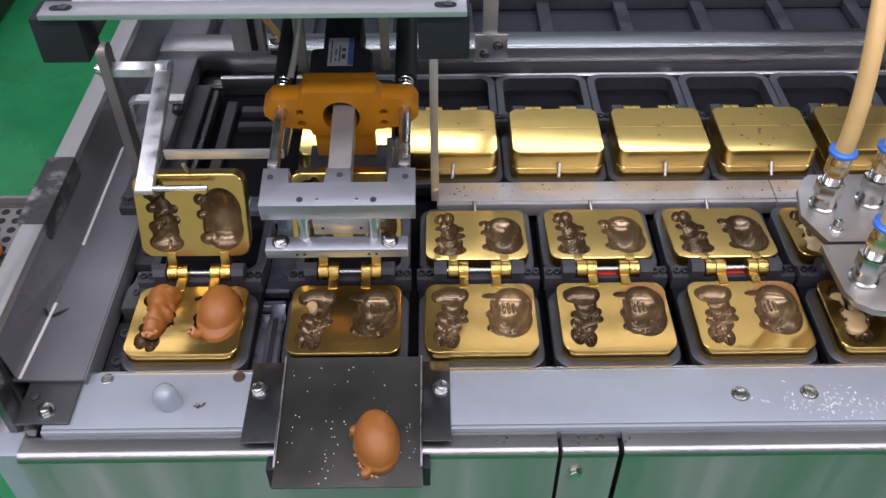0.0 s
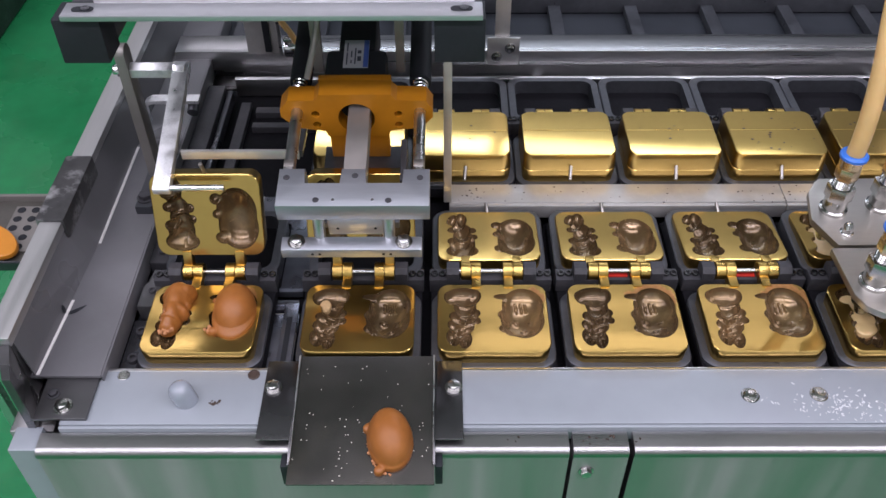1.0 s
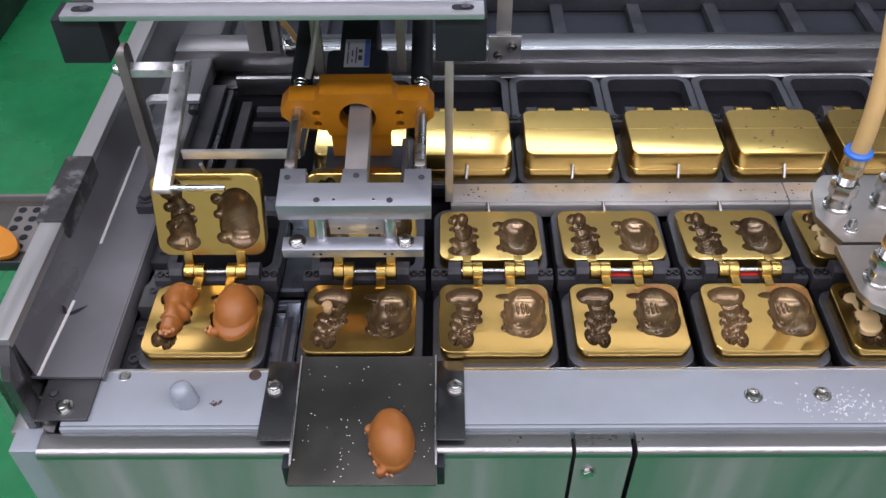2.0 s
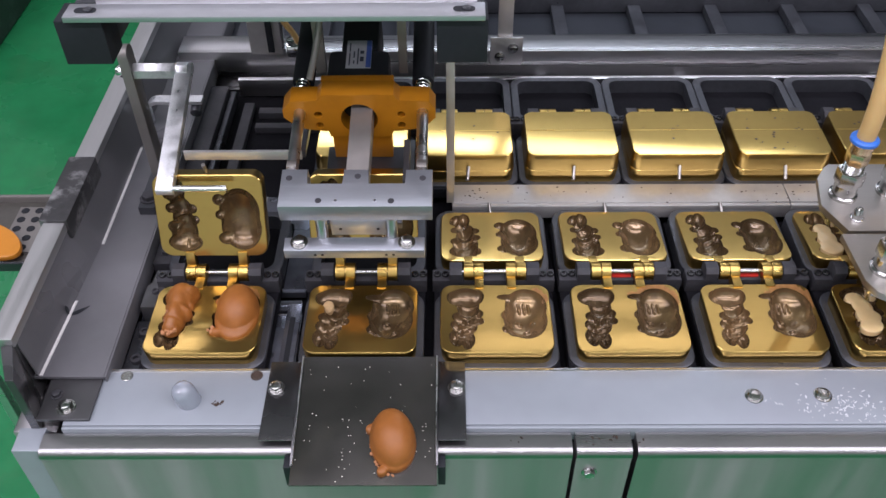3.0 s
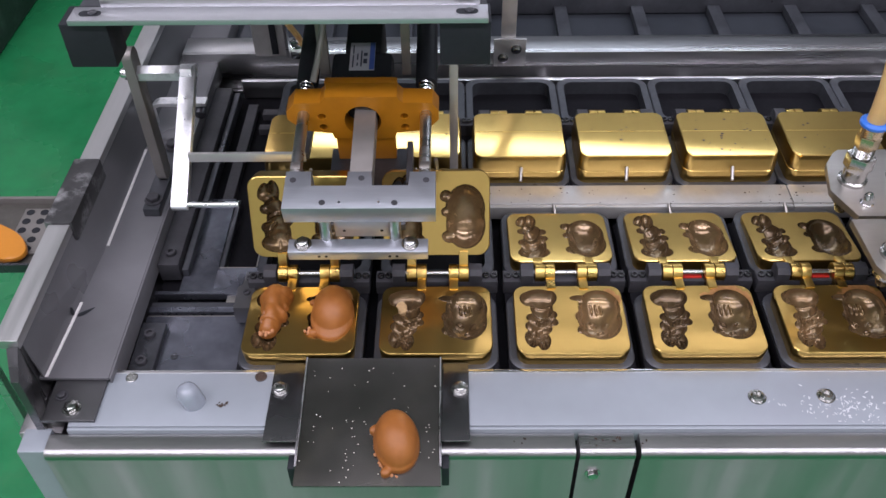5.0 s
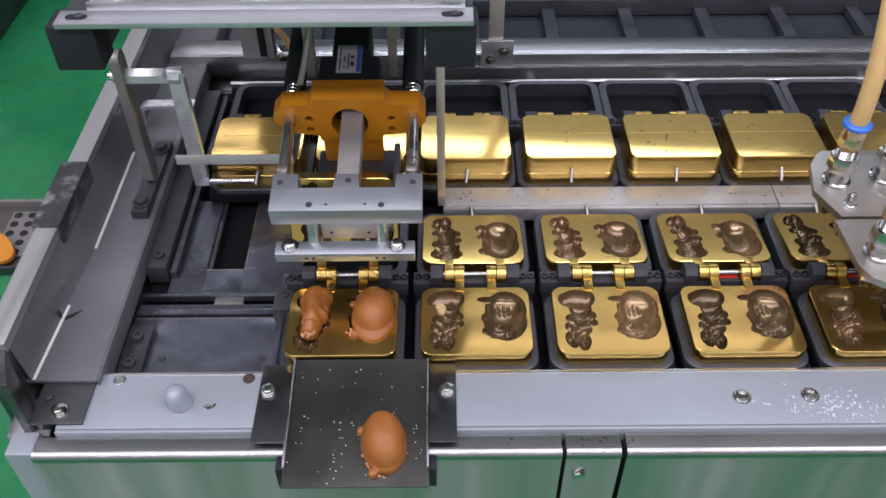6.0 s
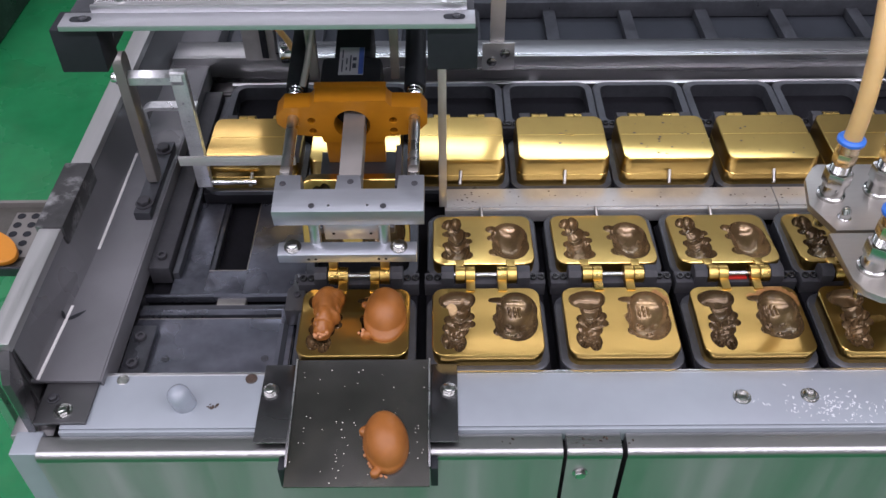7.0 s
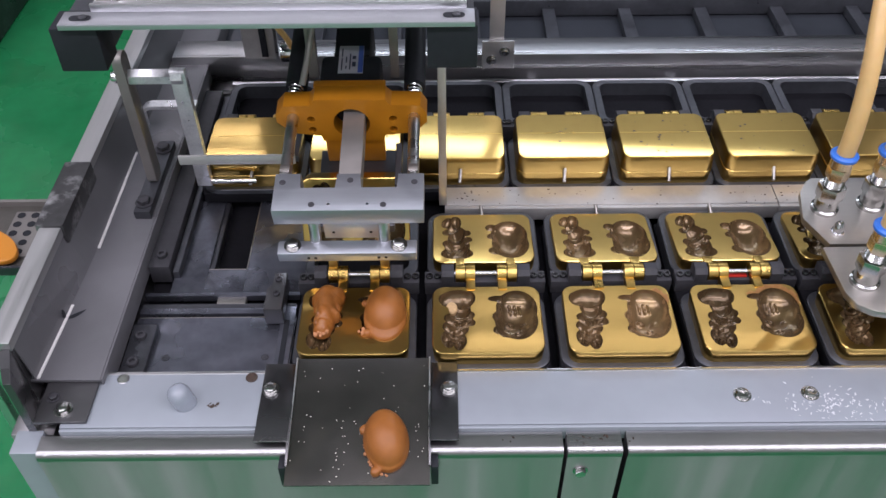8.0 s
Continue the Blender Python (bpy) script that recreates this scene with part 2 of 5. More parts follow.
def box(x0, x1, y0, y1, z0, z1, bevel=0.0006, bm=None, m=None):
    bm = bm or bmesh.new()
    made = bmesh.ops.create_cube(bm, size=1.0, matrix=Matrix.Translation(((x0 + x1) / 2, (y0 + y1) / 2, (z0 + z1) / 2)) @ Matrix.Diagonal((abs(x1 - x0), abs(y1 - y0), abs(z1 - z0), 1)))
    vs = made["verts"]
    if bevel:
        edges = list({e for v in vs for e in v.link_edges})
        out = bmesh.ops.bevel(bm, geom=edges, offset=bevel, segments=2, profile=0.6, affect="EDGES")
        vs = list({v for f in out["faces"] for v in f.verts} | {v for v in vs if v.is_valid})
    if m is not None:
        bmesh.ops.transform(bm, matrix=m, verts=vs)
    return bm


def rod(p0, p1, r0, r1=None, seg=24, bm=None, bevel=0.0):
    bm = bm or bmesh.new()
    p0, p1 = Vector(p0), Vector(p1)
    d = p1 - p0
    turn = d.to_track_quat("Z", "Y").to_matrix().to_4x4()
    made = bmesh.ops.create_cone(bm, cap_ends=True, segments=seg, radius1=r0, radius2=r0 if r1 is None else r1, depth=d.length, matrix=Matrix.Translation((p0 + p1) / 2) @ turn)
    if bevel:
        rims = [e for e in {e for v in made["verts"] for e in v.link_edges} if any(len(f.verts) > 4 for f in e.link_faces)]
        bmesh.ops.bevel(bm, geom=rims, offset=bevel, segments=2, profile=0.6, affect="EDGES")
    return bm


def revolve(profile, seg=28, bm=None, m=None):
    """A turned body from (radius, z) pairs."""
    bm = bm or bmesh.new()
    rings = []
    for r, z in profile:
        ring = []
        for k in range(seg):
            a = 2 * math.pi * k / seg
            v = Vector((r * math.cos(a), r * math.sin(a), z))
            ring.append(bm.verts.new(m @ v if m is not None else v))
        rings.append(ring)
    for a, b in zip(rings, rings[1:]):
        for k in range(seg):
            bm.faces.new((a[k], a[(k + 1) % seg], b[(k + 1) % seg], b[k]))
    bm.faces.new(rings[0][::-1])
    bm.faces.new(rings[-1])
    return bm


def prism(points, z0, z1, bevel=0.0006, bm=None):
    """An upright plate with the given outline."""
    bm = bm or bmesh.new()
    low = [bm.verts.new((x, y, z0)) for x, y in points]
    top = [bm.verts.new((x, y, z1)) for x, y in points]
    n = len(points)
    faces = [bm.faces.new(low[::-1]), bm.faces.new(top)]
    for k in range(n):
        faces.append(bm.faces.new((low[k], low[(k + 1) % n], top[(k + 1) % n], top[k])))
    if bevel:
        edges = [e for f in faces[:2] for e in f.edges]
        bmesh.ops.bevel(bm, geom=edges, offset=bevel, segments=2, profile=0.6, affect="EDGES")
    return bm


def round_rect(x0, x1, y0, y1, r, seg=7):
    pts = []
    for cx, cy, a0 in ((x1 - r, y1 - r, 0), (x0 + r, y1 - r, 90), (x0 + r, y0 + r, 180), (x1 - r, y0 + r, 270)):
        for k in range(seg + 1):
            a = radians(a0 + 90 * k / seg)
            pts.append((cx + r * math.cos(a), cy + r * math.sin(a)))
    return pts


def sheet(bm, rings, close=True):
    for a, b in zip(rings, rings[1:]):
        n = len(a)
        for k in range(n if close else n - 1):
            bm.faces.new((a[k], a[(k + 1) % n], b[(k + 1) % n], b[k]))


def frame_ring(outer, inner, z0, z1, bm=None):
    """A rim between two outlines with the same count of points."""
    bm = bm or bmesh.new()
    c = 0.0008

    def ring(pts, z):
        return [bm.verts.new((x, y, z)) for x, y in pts]
    a, b = ring(outer, z0), ring(outer, z1 - c)
    mid = [((1 - c / 0.006) * ox + c / 0.006 * ix, (1 - c / 0.006) * oy + c / 0.006 * iy) for (ox, oy), (ix, iy) in zip(outer, inner)]
    d, e, f = ring(mid, z1), ring(inner, z1), ring(inner, z0)
    sheet(bm, [a, b, d, e, f, a])
    return bm


def tube(points, r, seg=14, bm=None):
    """A round tube along a path of points."""
    bm = bm or bmesh.new()
    pts = [Vector(p) for p in points]
    rings = []
    up = Vector((0.31, 0.2, 0.93)).normalized()
    for i, p in enumerate(pts):
        d = (pts[min(i + 1, len(pts) - 1)] - pts[max(i - 1, 0)]).normalized()
        s = d.cross(up).normalized()
        u = s.cross(d)
        rings.append([bm.verts.new(p + r * (math.cos(2 * math.pi * k / seg) * s + math.sin(2 * math.pi * k / seg) * u)) for k in range(seg)])
    sheet(bm, rings)
    bm.faces.new(rings[0][::-1])
    bm.faces.new(rings[-1])
    return bm


def curve_points(ctrl, n=24):
    """Catmull-Rom through the control points."""
    c = [Vector(p) for p in ctrl]
    c = [2 * c[0] - c[1], *c, 2 * c[-1] - c[-2]]
    out = []
    for i in range(1, len(c) - 2):
        for k in range(n):
            t = k / n
            out.append(0.5 * (2 * c[i] + (c[i + 1] - c[i - 1]) * t + (2 * c[i - 1] - 5 * c[i] + 4 * c[i + 1] - c[i + 2]) * t * t + (3 * c[i] - c[i - 1] - 3 * c[i + 1] + c[i + 2]) * t ** 3))
    out.append(c[-2])
    return out


def bolt(x, y, z, r=0.006, mat=None, parent=None, name="bolt", at=None, hexed=True):
    """A hex bolt on a washer, or a socket cap screw, standing on z."""
    bm = revolve([(r * 1.35, 0), (r * 1.35, r * 0.22), (r * 0.7, r * 0.24)], 24)
    if hexed:
        rod((0, 0, r * 0.2), (0, 0, r * 0.95), r, None, 6, bm, r * 0.1)
        revolve([(r * 0.8, r * 0.95), (r * 0.62, r * 1.02)], 18, bm)
    else:
        revolve([(r, r * 0.2), (r, r * 0.95), (r * 0.88, r * 1.1), (r * 0.55, r * 1.1), (r * 0.52, r * 0.5)], 20, bm)
    return part(name, bm, mat or NUT, parent, at=(at or Matrix()) @ Matrix.Translation((x, y, z)))


def socket_screw(x, y, z, r, mat, parent, name="cap_screw"):
    bm = revolve([(r, 0), (r, r * 0.7), (r * 0.9, r * 0.85), (r * 0.55, r * 0.85), (r * 0.5, r * 0.3)], 16)
    return part(name, bm, mat, parent, at=Matrix.Translation((x, y, z)))

# ---- the moulds: local x 0..0.1, y 0..0.08, parting plane z = 0, hinge axis y = 0.098 ----
HINGE = 0.098
MOULD_W, MOULD_D, HALF = 0.100, 0.081, 0.020

CELL = 0.0007

# each hollow is a cluster of half ellipsoids: x, y, half width, half length, turn, depth
RABBIT = ((0.0235, 0.0665, 0.0155, 0.0098, 0, 0.0105), (0.0125, 0.0635, 0.0064, 0.0085, 20, 0.0085), (0.0340, 0.0650, 0.0058, 0.0092, -10, 0.0085),
          (0.0250, 0.0540, 0.0103, 0.0150, 4, 0.0125), (0.0155, 0.0415, 0.0050, 0.0050, 0, 0.0080), (0.0345, 0.0450, 0.0044, 0.0046, 0, 0.0078), (0.0345, 0.0360, 0.0048, 0.0044, 0, 0.0078),
          (0.0250, 0.0400, 0.0112, 0.0080, 0, 0.0112), (0.0225, 0.0285, 0.0108, 0.0088, 14, 0.0120), (0.0135, 0.0315, 0.0045, 0.0055, 0, 0.0070),
          (0.0135, 0.0155, 0.0052, 0.0092, 18, 0.0078), (0.0250, 0.0130, 0.0056, 0.0095, -12, 0.0078), (0.0190, 0.0215, 0.0095, 0.0070, 0, 0.0080))
RABBIT_LID = ((0.0240, 0.0665, 0.0158, 0.0096, 0, 0.0115), (0.0245, 0.0560, 0.0125, 0.0170, 4, 0.0130), (0.0145, 0.0505, 0.0050, 0.0055, 0, 0.0080), (0.0355, 0.0440, 0.0040, 0.0044, 0, 0.0070),
              (0.0345, 0.0330, 0.0040, 0.0046, 0, 0.0070), (0.0245, 0.0420, 0.0094, 0.0100, 0, 0.0115), (0.0235, 0.0310, 0.0098, 0.0094, 10, 0.0125), (0.0140, 0.0320, 0.0044, 0.0048, 0, 0.0070),
              (0.0140, 0.0145, 0.0046, 0.0090, 22, 0.0080), (0.0240, 0.0130, 0.0052, 0.0096, -8, 0.0085), (0.0200, 0.0212, 0.0080, 0.0060, 0, 0.0085))
CAT = ((0.0775, 0.0530, 0.0190, 0.0220, 0, 0.0140), (0.0770, 0.0385, 0.0190, 0.0230, 0, 0.0140), (0.0740, 0.0415, 0.0172, 0.0225, -14, 0.0170), (0.0600, 0.0650, 0.0085, 0.0036, 0, 0.0065), (0.0590, 0.0430, 0.0044, 0.0052, 0, 0.0070),
       (0.0600, 0.0270, 0.0052, 0.0050, 20, 0.0080), (0.0665, 0.0225, 0.0060, 0.0046, 0, 0.0090))
CAT_LID = ((0.0775, 0.0515, 0.0185, 0.0230, 0, 0.0122), (0.0770, 0.0365, 0.0185, 0.0235, 0, 0.0122), (0.0775, 0.0440, 0.0165, 0.0280, 2, 0.0132), (0.0590, 0.0240, 0.0056, 0.0058, 35, 0.0070), (0.0585, 0.0390, 0.0040, 0.0044, 0, 0.0060), (0.0615, 0.0630, 0.0066, 0.0056, 30, 0.0080))
CAKE_RABBIT = ((0.0235, 0.0590, 0.0130, 0.0160, 0, 0.0170), (0.0335, 0.0640, 0.0050, 0.0075, -12, 0.0125), (0.0128, 0.0600, 0.0046, 0.0062, 10, 0.0080), (0.0330, 0.0500, 0.0036, 0.0042, 0, 0.0065),
               (0.0325, 0.0410, 0.0042, 0.0044, 0, 0.0090), (0.0145, 0.0480, 0.0034, 0.0040, 0, 0.0070), (0.0235, 0.0440, 0.0100, 0.0140, 4, 0.0150), (0.0222, 0.0325, 0.0092, 0.0110, 10, 0.0135), (0.0215, 0.0235, 0.0076, 0.0065, 0, 0.0095))
CAKE_ROUND = ((0.0775, 0.0425, 0.0195, 0.0285, 2, 0.0075), (0.0778, 0.0475, 0.0188, 0.0262, 2, 0.0220), (0.0620, 0.0225, 0.0048, 0.0038, 0, 0.0040), (0.0590, 0.0590, 0.0038, 0.0034, 0, 0.0022))
CAKE_OVAL = ((0.0775, 0.0452, 0.0195, 0.0264, 2, 0.0065), (0.0778, 0.0460, 0.0188, 0.0256, 2, 0.0195), (0.0660, 0.0205, 0.0046, 0.0036, 20, 0.0018), (0.0602, 0.0580, 0.0046, 0.0034, 20, 0.0016))


def relief_field(pieces, sharp=7):
    """Height over the plan, and a field that falls below nought inside the outline."""
    def at(x, y):
        total, edge = 0.0, 1e9
        for cx, cy, rx, ry, turn, deep in pieces:
            c, k = math.cos(radians(turn)), math.sin(radians(turn))
            u, v = ((x - cx) * c + (y - cy) * k) / rx, (-(x - cx) * k + (y - cy) * c) / ry
            q = np.sqrt(u * u + v * v)
            total = total + (deep * np.sqrt(np.maximum(0.0, 1 - q * q))) ** sharp
            d = (q - 1) * min(rx, ry)
            blend = np.clip(0.5 + 0.5 * (d - edge) / 0.0014, 0, 1)
            edge = d * (1 - blend) + edge * blend - 0.0014 * blend * (1 - blend) if np.ndim(edge) else d
        return total ** (1.0 / sharp), edge
    return at


def hollow(pieces, sign=-1, detail=None, skirt=0.0, sharp=7):
    """A relief of rounded lumps over the plane z = 0 cut off at its outline. Gives the mesh and the outline."""
    x0, x1 = min(p[0] - max(p[2], p[3]) for p in pieces) - 0.002, max(p[0] + max(p[2], p[3]) for p in pieces) + 0.002
    y0, y1 = min(p[1] - max(p[2], p[3]) for p in pieces) - 0.002, max(p[1] + max(p[2], p[3]) for p in pieces) + 0.002
    nx, ny = int((x1 - x0) / CELL) + 1, int((y1 - y0) / CELL) + 1
    gx, gy = np.meshgrid(x0 + CELL * np.arange(nx + 1), y0 + CELL * np.arange(ny + 1), indexing="ij")
    high, edge = relief_field(pieces, sharp)(gx, gy)
    if detail:
        high = np.maximum(0.0003, high + detail(gx, gy) * np.clip(-edge / 0.002, 0, 1))
    bm = bmesh.new()
    made, links = {}, {}

    def corner(i, j):
        if (i, j) not in made:
            made[i, j] = bm.verts.new((gx[i, j], gy[i, j], sign * high[i, j]))
        return made[i, j]

    def crossing(p, q):
        key = (min(p, q), max(p, q))
        if key not in made:
            (a, b) = key
            t = min(0.92, max(0.08, edge[a] / (edge[a] - edge[b])))
            made[key] = bm.verts.new((gx[a] + t * (gx[b] - gx[a]), gy[a] + t * (gy[b] - gy[a]), 0.0))
        return made[key]
    for i in range(nx):
        for j in range(ny):
            ring = ((i, j), (i + 1, j), (i + 1, j + 1), (i, j + 1))
            inside = [edge[p] < 0 for p in ring]
            if not any(inside):
                continue
            poly, cut = [], []
            for k in range(4):
                p, q = ring[k], ring[(k + 1) % 4]
                if inside[k]:
                    poly.append(corner(*p))
                if inside[k] != inside[(k + 1) % 4]:
                    poly.append(crossing(p, q))
                    cut.append(poly[-1])
            bm.faces.new(poly)
            for a, b in zip(cut[::2], cut[1::2]):
                links.setdefault(a, []).append(b)
                links.setdefault(b, []).append(a)
    start = max(links, key=lambda v: v.co.x)
    loop, last = [start], None
    while True:
        follow = [v for v in links[loop[-1]] if v is not last]
        last = loop[-1]
        if not follow or follow[0] is start:
            break
        loop.append(follow[0])
    line = [(v.co.x, v.co.y) for v in loop]
    if skirt:
        low = [bm.verts.new((v.co.x, v.co.y, -skirt)) for v in loop]
        sheet(bm, [loop, low])
        bm.faces.new(low)
    return bm, line


def bump_at(x, y, cx, cy, r):
    return np.exp(-1.6 * ((x - cx) ** 2 + (y - cy) ** 2) / (r * r))


def ridge_along(x, y, xa, ya, xb, yb, w):
    """A soft ridge of half width w from one point to another."""
    dx, dy = xb - xa, yb - ya
    t = np.clip(((x - xa) * dx + (y - ya) * dy) / (dx * dx + dy * dy), 0, 1)
    return np.exp(-(((x - xa - t * dx) ** 2 + (y - ya - t * dy) ** 2) / (w * w)) ** 1.5)


def rabbit_relief(x, y):
    """Folds, bow, face and ear grooves in the rabbit's hollow."""
    h = -0.0014 * ridge_along(x, y, 0.010, 0.0585, 0.018, 0.0600, 0.0012) - 0.0014 * ridge_along(x, y, 0.0175, 0.0620, 0.0325, 0.0600, 0.0014)
    h -= 0.0020 * ridge_along(x, y, 0.0150, 0.0470, 0.0340, 0.0480, 0.0013)
    h -= 0.0022 * ridge_along(x, y, 0.0155, 0.0360, 0.0330, 0.0385, 0.0012)
    for bx, by in ((0.0225, 0.0430), (0.0285, 0.0435)):
        h -= 0.0032 * np.exp(-((np.hypot(x - bx, y - by) - 0.0017) / 0.0008) ** 2)
    for bx, by in ((0.0180, 0.0285), (0.0268, 0.0275)):
        h -= 0.0030 * bump_at(x, y, bx, by, 0.0017)
    h += 0.0014 * bump_at(x, y, 0.0220, 0.0320, 0.0030)
    h -= 0.0022 * ridge_along(x, y, 0.0190, 0.0320, 0.0245, 0.0330, 0.0009)
    for xa, ya, xb, yb in ((0.0120, 0.0110, 0.0150, 0.0195), (0.0152, 0.0100, 0.0172, 0.0185), (0.0232, 0.0180, 0.0245, 0.0085), (0.0268, 0.0175, 0.0285, 0.0090)):
        h -= 0.0034 * ridge_along(x, y, xa, ya, xb, yb, 0.0009)
    return h


def cat_relief(x, y):
    """Three brow stripes, a ringed eye, muzzle, whisker dots and paws in the cat's hollow."""
    h = 0.0
    for sx in (0.0715, 0.0762, 0.0806):
        h = h - 0.0024 * ridge_along(x, y, sx, 0.0650 - 0.15 * abs(sx - 0.0762), sx + 0.0010, 0.0572, 0.0011)
    h = h - 0.0018 * np.exp(-((np.hypot(x - 0.0715, y - 0.0455) - 0.0024) / 0.0009) ** 2)
    h = h - 0.0012 * bump_at(x, y, 0.0838, 0.0440, 0.0028)
    h = h - 0.0013 * np.exp(-((np.hypot(x - 0.0785, y - 0.0350) - 0.0018) / 0.0008) ** 2)
    for bx, by, r, a in ((0.0860, 0.0225, 0.0024, 0.0016), (0.0735, 0.0205, 0.0026, 0.0018), (0.0640, 0.0260, 0.0024, 0.0030), (0.0595, 0.0285, 0.0020, 0.0026), (0.0655, 0.0380, 0.0040, -0.0006)):
        h = h - a * bump_at(x, y, bx, by, r)
    h = h - 0.0012 * ridge_along(x, y, 0.0640, 0.0310, 0.0745, 0.0265, 0.0012)
    return h


def rabbit_lid_relief(x, y):
    h = -0.0028 * ridge_along(x, y, 0.0160, 0.0425, 0.0330, 0.0400, 0.0016) - 0.0016 * ridge_along(x, y, 0.0235, 0.0700, 0.0240, 0.0735, 0.0012)
    return h - 0.0018 * ridge_along(x, y, 0.0165, 0.0565, 0.0210, 0.0505, 0.0012)


def rabbit_back(x, y):
    return -0.0010 * bump_at(x, y, 0.0180, 0.0340, 0.0030) - 0.0009 * ridge_along(x, y, 0.0140, 0.0285, 0.0300, 0.0290, 0.0014)


def to_lid(bm):
    bmesh.ops.transform(bm, matrix=Matrix.Translation((0, -HINGE, 0)) @ Matrix.Diagonal((1, 1, -1, 1)), verts=bm.verts)
    return bm


RABBIT_MESH, RABBIT_LINE = hollow(RABBIT, -1, rabbit_relief, 0.0, 4.5)
CAT_MESH, CAT_LINE = hollow(CAT, -1, cat_relief, 0.0, 7)
RABBIT_LID_MESH, RABBIT_LID_LINE = hollow(RABBIT_LID, -1, rabbit_lid_relief, 0.0, 3.5)
CAT_LID_MESH, CAT_LID_LINE = hollow(CAT_LID, -1, None, 0.0, 3.5)


def half_body(side):
    """One half of a mould with its two openings. side -1: lower half, +1: lid (hinge axis at the origin)."""
    bm = bmesh.new()
    c = 0.0009

    def ring(inset, z):
        return [bm.verts.new((x, y, z)) for x, y in round_rect(inset, MOULD_W - inset, inset, MOULD_D - inset, 0.0115 - inset)]
    face = ring(c, 0)
    edges = [bm.edges.new((face[k], face[(k + 1) % len(face)])) for k in range(len(face))]
    for line in ((RABBIT_LINE, CAT_LINE) if side < 0 else (RABBIT_LID_LINE, CAT_LID_LINE)):
        hole = [bm.verts.new((x, y, 0)) for x, y in line]
        edges += [bm.edges.new((hole[k], hole[(k + 1) % len(hole)])) for k in range(len(hole))]
    bmesh.ops.triangle_fill(bm, use_beauty=True, use_dissolve=False, edges=edges)
    draft = 0.0015
    sheet(bm, [face, ring(0.0002, -c * 0.7), ring(0, -c * 1.6), ring(draft, -HALF + c), ring(draft + c, -HALF)])
    bm.faces.new([v for v in bm.verts if abs(v.co.z + HALF) < 1e-7])
    if side > 0:
        bmesh.ops.transform(bm, matrix=Matrix.Translation((0, -HINGE, 0)) @ Matrix.Diagonal((1, 1, -1, 1)), verts=bm.verts)
    return bm


def lug(x0, x1, side):
    """A hinge arm with its eye round the pin. side -1: in the mould's space, +1: in the lid's."""
    bm = bmesh.new()
    oy = HINGE if side < 0 else 0.0
    box(x0 + 0.0004, x1 - 0.0004, oy - 0.0215, oy - 0.003, -0.0085 if side < 0 else -0.0015, 0.0015 if side < 0 else 0.0085, 0.0005, bm)
    rod((x0, oy, 0), (x1, oy, 0), 0.0086, None, 28, bm, 0.0007)
    return bm


def open_angle(degrees_open):
    return pose(0, HINGE, 0, -degrees_open, 0, 0)


